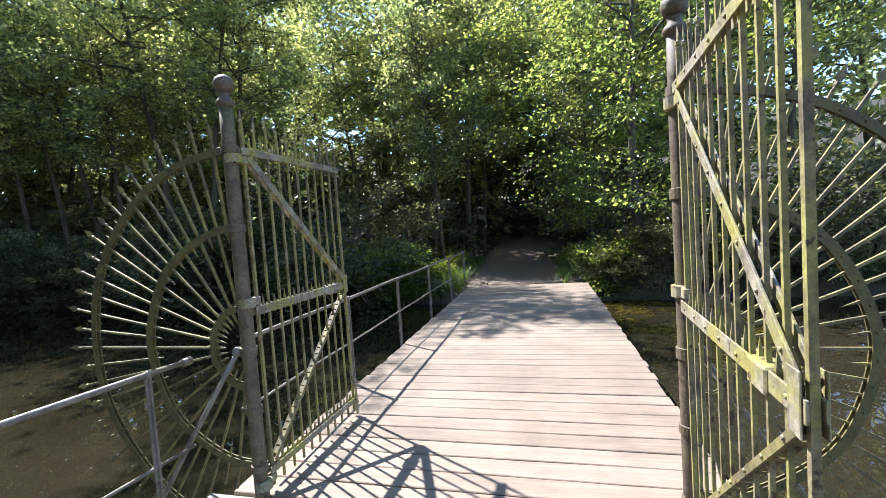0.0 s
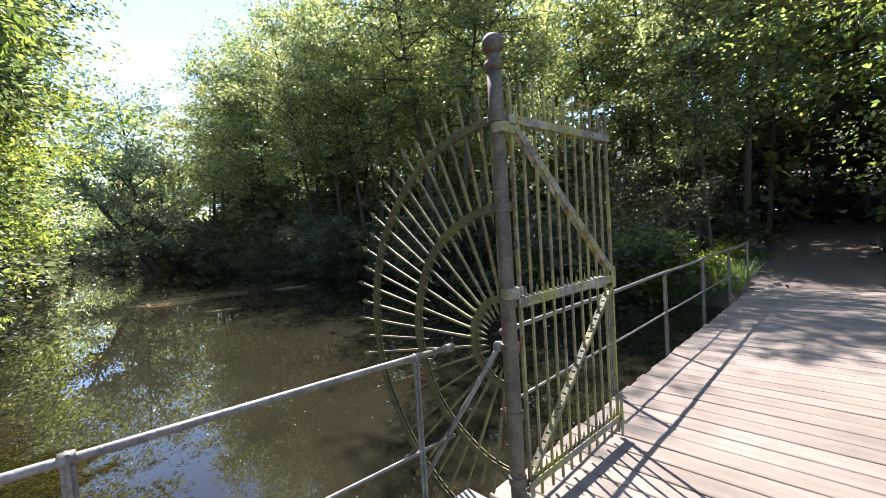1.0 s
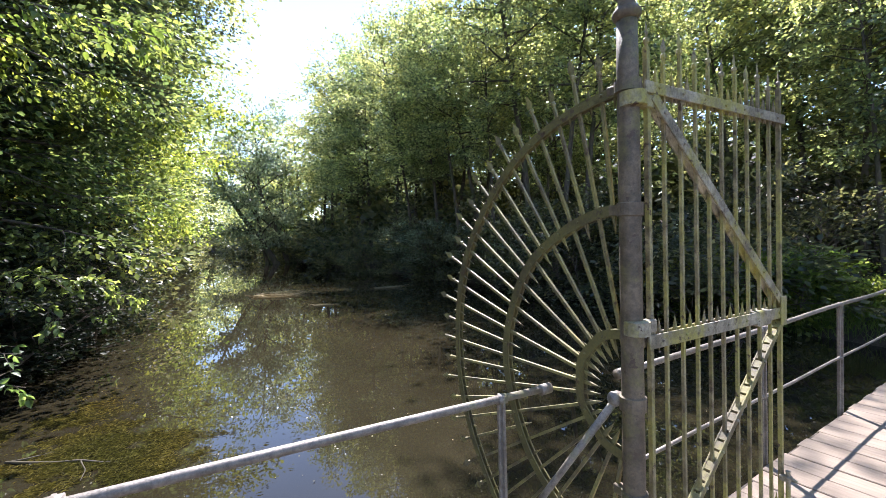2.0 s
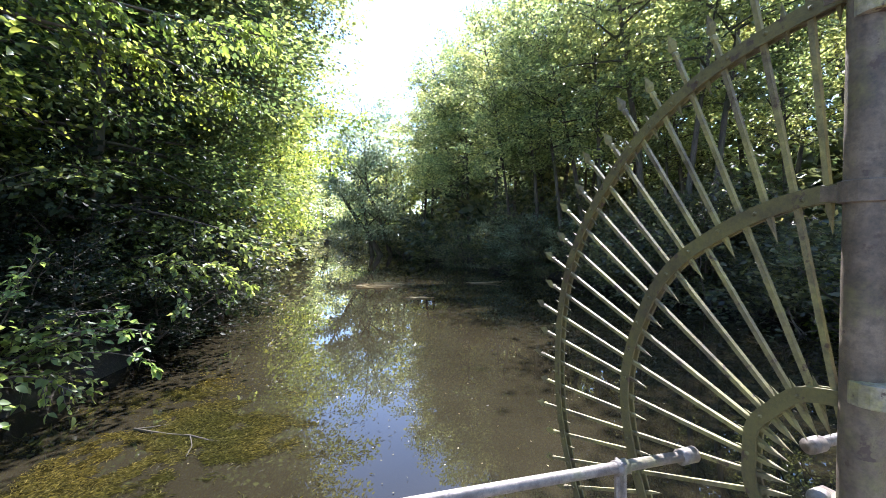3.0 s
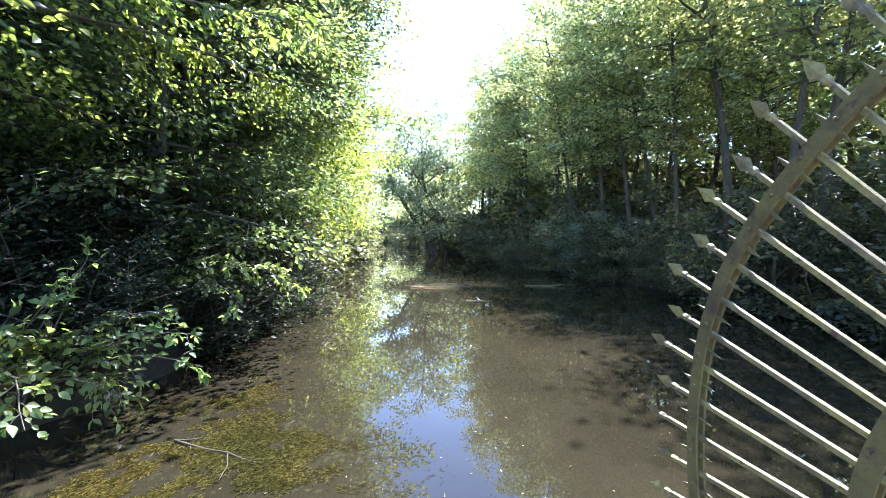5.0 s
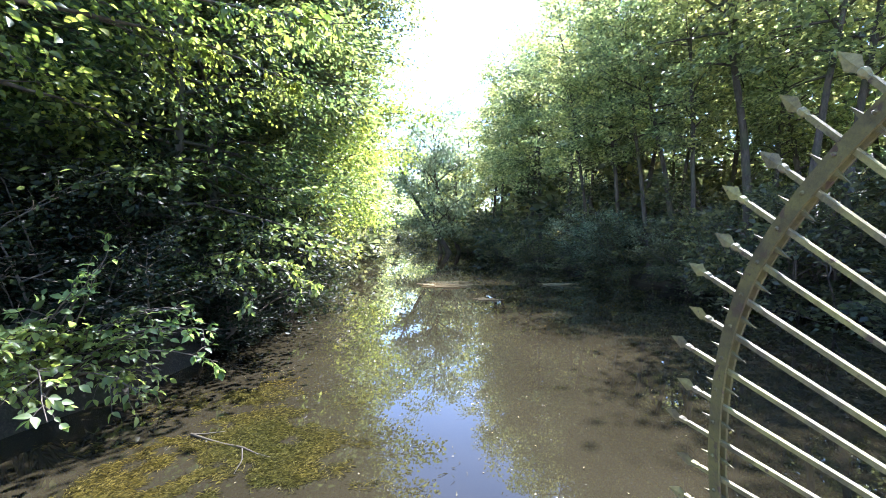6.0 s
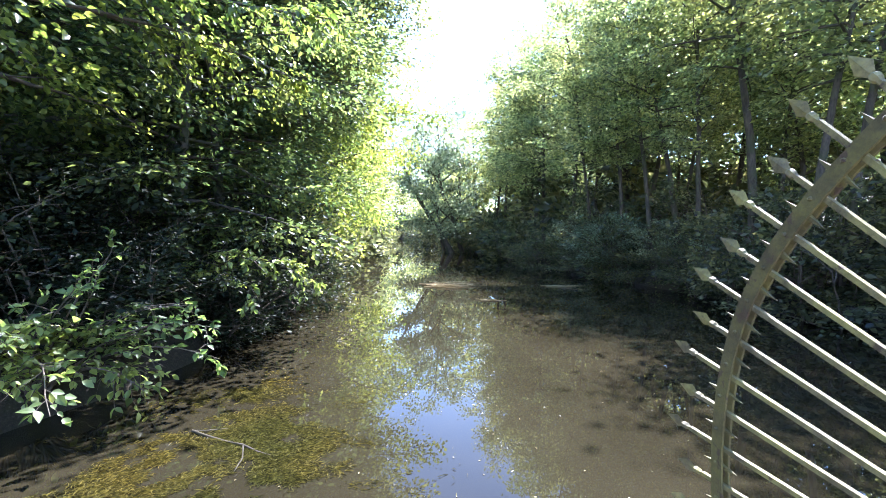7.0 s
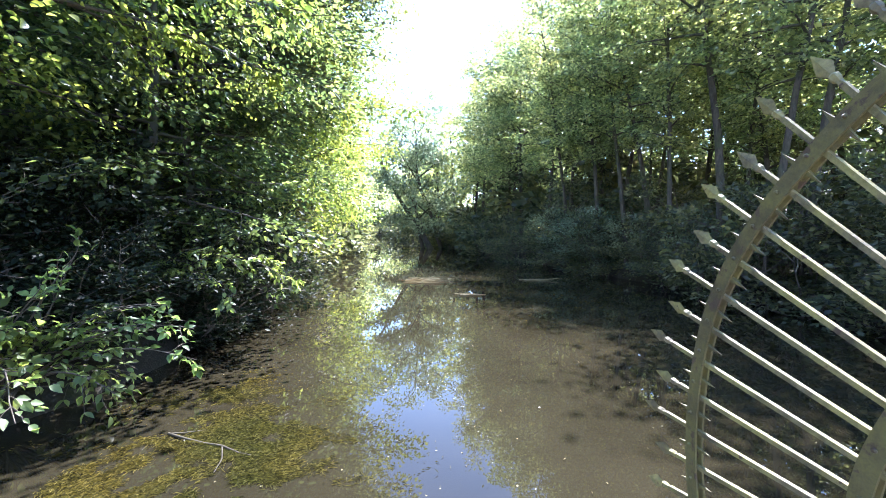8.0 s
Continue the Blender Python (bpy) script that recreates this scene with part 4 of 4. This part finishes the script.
def scatter_grass(label, seed, count, spot, tall, name="grass", mat=None):
    rng = np.random.default_rng(seed)
    spots = []
    while len(spots) < count:
        cx, cy = spot(rng)
        if inland(cx, cy) < -0.1:
            continue
        for _ in range(rng.integers(5, 14)):
            x, y = cx + rng.normal(0, 0.06), cy + rng.normal(0, 0.06)
            spots.append((x, y, ground_z(x, y) - 0.01))
    tagged(new(name, blades(name, rng, spots, tall, 0.012, mat or GRASS)), label, "grass", kind="stuff")


scatter_grass("green grass and weeds along the bank at the bridge's far end", 31, 5000, lambda g: (g.uniform(-4.5, -0.5), 8.9 + abs(g.normal(0, 0.7))), 0.45)
scatter_grass("green grass beside the far path", 32, 3500, lambda g: (g.choice((-1.2, 2.7)) + g.normal(0, 0.35), g.uniform(8.8, 16)), 0.28)
scatter_grass("grass tufts at the foot of the gate post", 33, 700, lambda g: (-0.42 + g.normal(0, 0.05), g.uniform(-1.0, 0.0)), 0.14)
scatter_grass("grass on the near bank", 34, 2500, lambda g: (g.uniform(-3.4, -0.7), -5.0 - abs(g.normal(0, 0.7))), 0.3)

# mat of yellow-green water weed in the shallows
rng = np.random.default_rng(41)


def weed_mat(name, label, cx, cy, lx, ly, turn, count, size):
    k = []
    c, s = math.cos(radians(turn)), math.sin(radians(turn))
    while len(k) < count:
        a, b = rng.normal(0, 0.42), rng.normal(0, 0.42)
        spot = Vector((a * lx + cx, b * ly + cy, 1.0))
        if noise.noise(spot * 1.1) + 0.8 * noise.noise(spot * 4.5) + rng.normal(0, 0.12) < -0.1 + 0.35 * math.hypot(a, b):
            continue
        x, y = a * lx, b * ly
        k.append((cx + c * x - s * y, cy + s * x + c * y, WATER_Z + 0.004 + abs(rng.normal(0, 0.003))))
    ways = rng.normal(0, 1, (count, 3)) * (1, 1, 0.01)
    me = leaf_cloud(name, rng, k, ways, size, WEED, 0.06, 3.0, 0.15, 0.0, 0.06)
    return tagged(new(name, me), label, "water weed", kind="stuff")


weed_mat("water_weed", "mat of yellow-green weed floating in the shallows", -3.85, -2.55, 1.75, 1.5, 0, 34000, 0.055)
weed_mat("water_weed", "yellow-green weed floating beside the bridge", 4.3, 7.4, 1.6, 3.2, 0, 9000, 0.12)
weed_mat("water_weed", "thin weed at the water's edge", -5.6, -2.9, 1.3, 0.7, -10, 2500, 0.06)
weed_mat("water_weed", "scattered floating weed and leaves on the pond", -11.5, 4.6, 4.5, 3.2, 20, 600, 0.08)


def float_reeds(name, label, cx, cy, length, width, turn, count):
    r = np.random.default_rng(int(abs(cx) * 10))
    wood = Wood()
    for i in range(count):
        y = r.normal(0, width / 2.5)
        x = r.normal(0, length / 6)
        ll = length * r.uniform(0.4, 1.0)
        a = radians(turn) + r.normal(0, 0.06)
        way = Vector((math.cos(a), math.sin(a), 0))
        o = Vector((cx, cy, WATER_Z + 0.012 + abs(r.normal(0, 0.015)))) + Vector((-math.sin(a), math.cos(a), 0)) * y + way * (x - ll / 2)
        wood.branch(bent(r, o, way, ll, 4, 0.02), 0.016, 0.006, 4)
    ob = new(name, wood.mesh(name, STRAW))
    return tagged(ob, label, "reeds", kind="stuff")


float_reeds("floating_reeds", "raft of pale dead reeds floating on the water", -16.9, 1.9, 2.0, 1.1, 75, 60)
float_reeds("floating_reeds", "few dead reeds floating on the water", -12.9, 2.5, 0.7, 0.2, 70, 8)
float_reeds("floating_reeds", "strip of dead reeds floating in the shade", -15.8, 6.3, 1.5, 0.3, 75, 10)

# a fallen branch among the weed
wood = Wood()
r2 = np.random.default_rng(5)
main = bent(r2, (-4.75, -3.0, WATER_Z + 0.014), (0.55, 0.85, 0.0), 2.2, 9, 0.1)
wood.branch(main, 0.017, 0.005, 6)
for i, side, long in ((0, 0.5, 0.9), (1, -1.0, 1.0), (3, -0.8, 0.5), (4, 0.9, 0.5), (5, -0.7, 0.7), (6, 0.6, 0.4), (7, -0.6, 0.4)):
    way = Matrix.Rotation(side, 3, "Z") @ (main[i + 1] - main[i]) + Vector((0, 0, 0.01))
    wood.branch(bent(r2, main[i], way, long, 6, 0.14), 0.009, 0.003, 5)
branch = new("fallen_branch", wood.mesh("fallen_branch", WET_TWIG))
tagged(branch, "pale bare branch lying in the shallow water among weed", "branch")


# ---- the shrub over the shallows: stems and single leaves ----
def leaf_shape(length, wide):
    """A pointed leaf with a folded midrib and a drooping tip."""
    bm = bmesh.new()
    prof = [(0.0, 0.04), (0.18, 0.62), (0.42, 1.0), (0.7, 0.72), (0.9, 0.25), (1.0, 0.0)]
    mid, lefts, rights = [], [], []
    for t, w in prof:
        y, z = t * length, -0.35 * length * t * t
        mid.append(bm.verts.new((0, y, z)))
        if 0 < w:
            lefts.append(bm.verts.new((-w * wide / 2, y - 0.02 * length, z + 0.12 * wide * w)))
            rights.append(bm.verts.new((w * wide / 2, y - 0.02 * length, z + 0.12 * wide * w)))
    for i in range(4):
        bm.faces.new((mid[i], mid[i + 1], lefts[i + 1], lefts[i]))
        bm.faces.new((mid[i], rights[i], rights[i + 1], mid[i + 1]))
    bm.faces.new((mid[4], mid[5], lefts[4]))
    bm.faces.new((mid[4], rights[4], mid[5]))
    return bm


def leafy_bush(name, label, foot, stems, leaf_len, count, seed, mat, loose_leaves, tall=1.0):
    """Arching stems from one foot; the outer leaves are single pieces, the rest one mesh."""
    r = np.random.default_rng(seed)
    bush = thing(name, label, "shrub")
    bush.matrix_basis = Matrix.Translation(foot) @ Matrix.Diagonal((1, 1, tall, 1))
    places = []
    for way, length, fall in stems:
        wood = Wood()
        main = bent(r, (r.normal(0, 0.1), r.normal(0, 0.1), -0.1), way, length, 8, 0.07, fall)
        wood.branch(main, 0.016, 0.004, 6)
        for q in range(int(length * 7)):
            g = 0.2 + 0.8 * r.uniform(0, 1)
            kk = min(g, 0.999) * 8
            jj = int(kk)
            p0 = main[jj].lerp(main[jj + 1], kk - jj)
            axis = (main[jj + 1] - main[jj]).normalized()
            sw = Matrix.Rotation(r.choice((-1, 1)) * r.uniform(0.4, 1.3), 3, "Z") @ axis
            sw.z += r.normal(0, 0.3)
            twig = bent(r, p0, sw, r.uniform(0.15, 0.45), 4, 0.15, -0.3)
            wood.branch(twig, 0.005, 0.002, 4)
            for z0, z1 in zip(twig, twig[1:]):
                for sgn in (-1, 1):
                    w = Matrix.Rotation(sgn * 0.9, 3, "Z") @ (z1 - z0).normalized()
                    places.append((z1.copy(), w))
        stem = new("stem", wood.mesh("stem", TWIG))
        stem.parent = bush
    r.shuffle(places)
    meshes = [mesh_of("leaf", leaf_shape(leaf_len * k, leaf_len * k * 0.62), mat) for k in (0.8, 1.0, 1.2)]
    for p, w in places[:loose_leaves]:
        az = math.atan2(-w.x, w.y)
        m = Matrix.Translation(p) @ Matrix.Rotation(az, 4, "Z") @ Matrix.Rotation(r.normal(0.1, 0.35), 4, "X") @ Matrix.Rotation(r.normal(0, 0.4), 4, "Y")
        again("leaf", meshes[r.integers(0, 3)], bush, m)
    rest = places[loose_leaves:loose_leaves + count]
    if rest:
        me = leaf_cloud("foliage", r, [tuple(p) for p, w in rest], [tuple(w) for p, w in rest], leaf_len, mat, 0.6, 1.0, 0.5, fine=True)
        ob = new("foliage", me)
        ob.parent = bush
        ob["kind"] = "stuff"
    return bush


stems = []
rs = np.random.default_rng(77)
for i in range(26):
    a = rs.uniform(0.2, 2.2)
    stems.append(((math.cos(a), math.sin(a), rs.uniform(0.6, 2.6)), rs.uniform(1.0, 2.05), rs.uniform(-1.7, -0.7)))
leafy_bush("waterside_shrub", "leafy green shrub arching low over the shallow water", (-5.35, -4.95, -0.1), stems, 0.1, 1050, 78, LEAF_BROAD, 300, 1.05)
stems = [((math.cos(a), math.sin(a), 1.9), ll, fall) for a, ll, fall in ((1.2, 2.7, -2.2), (1.5, 3.0, -2.3), (1.75, 2.7, -2.2), (1.0, 2.5, -2.1), (2.0, 2.8, -2.2))]
leafy_bush("low_shrub", "shrub whose low boughs reach out flat above the water", (-8.4, -4.7, 0.4), stems, 0.11, 1100, 79, LEAF_BROAD, 0)
# nettles on the sunny bank at the bridge's end
for i in range(14):
    x = rnd.uniform(-5.0, -0.95)
    grow(nettle, x, 9.2 + abs(rnd.gauss(0, 0.7)), rnd.uniform(0.7, 1.1) * (0.65 if x > -1.8 else 1.0))
for x, y, size in ((3.05, 9.0, 0.8), (3.4, 9.3, 0.9), (-1.3, 12.0, 0.6), (2.9, 12.4, 0.7), (-1.6, 13.6, 0.7)):
    grow(nettle, x, y, size)

# seeds, petals and leaf scraps on the water
k = []
while len(k) < 650:
    x, y = -1.0 - abs(rng.normal(0, 9)), rng.uniform(-3, 9)
    if inland(x, y) < -0.3:
        k.append((x, y, WATER_Z + 0.004))
me = leaf_cloud("floating_scraps", rng, k, rng.normal(0, 1, (len(k), 3)) * (1, 1, 0.02), 0.024, STRAW, 0.6, 2.5, 0.15, 0.0)
tagged(new("floating_scraps", me), "tiny pale seeds and leaf scraps floating on the water", "debris", kind="stuff")

# ---- the bridge deck, board by board ----
DECK_X0, DECK_X1 = -0.23, 2.77
deck = thing("bridge_deck", "timber bridge deck of pale weathered planks laid crosswise", "bridge", kind="structure")
for x in (-0.2, 0.75, 1.7, 2.45):
    bm = bmesh.new()
    box(bm, (0.14, 8.75, 0.26), Matrix.Translation((x, 4.35, -0.185)), 0.01)
    part("beam", bm, TIMBER, deck)
plank_meshes = []
for i in range(6):
    bm = bmesh.new()
    half = (DECK_X1 - DECK_X0) / 2
    box(bm, (half * 2, 0.181, 0.05), None, 0.005)
    for k in range(1, 10):
        cut = bm.verts[:] + bm.edges[:] + bm.faces[:]
        bmesh.ops.bisect_plane(bm, geom=cut, plane_co=(half * (k / 5 - 1), 0, 0), plane_no=(1, 0, 0))
    for v in bm.verts:
        v.co.z += 0.004 * noise.noise(Vector((v.co.x * 1.3, v.co.y * 9, i * 5.1)))
        v.co.y += 0.005 * noise.noise(Vector((v.co.x * 1.7, v.co.y * 7, i * 3.3)))
    plank_meshes.append(mesh_of("plank", bm, WOOD))
y = 0.13
while y < 8.6:
    again("plank", plank_meshes[rnd.randrange(6)], deck, pose((DECK_X0 + DECK_X1) / 2 + rnd.uniform(-0.018, 0.018), y, -0.027 + rnd.uniform(-0.003, 0.002), rnd.uniform(-0.5, 0.5), 0, rnd.uniform(-0.12, 0.12) + (180 if rnd.random() < 0.5 else 0)))
    y += 0.191
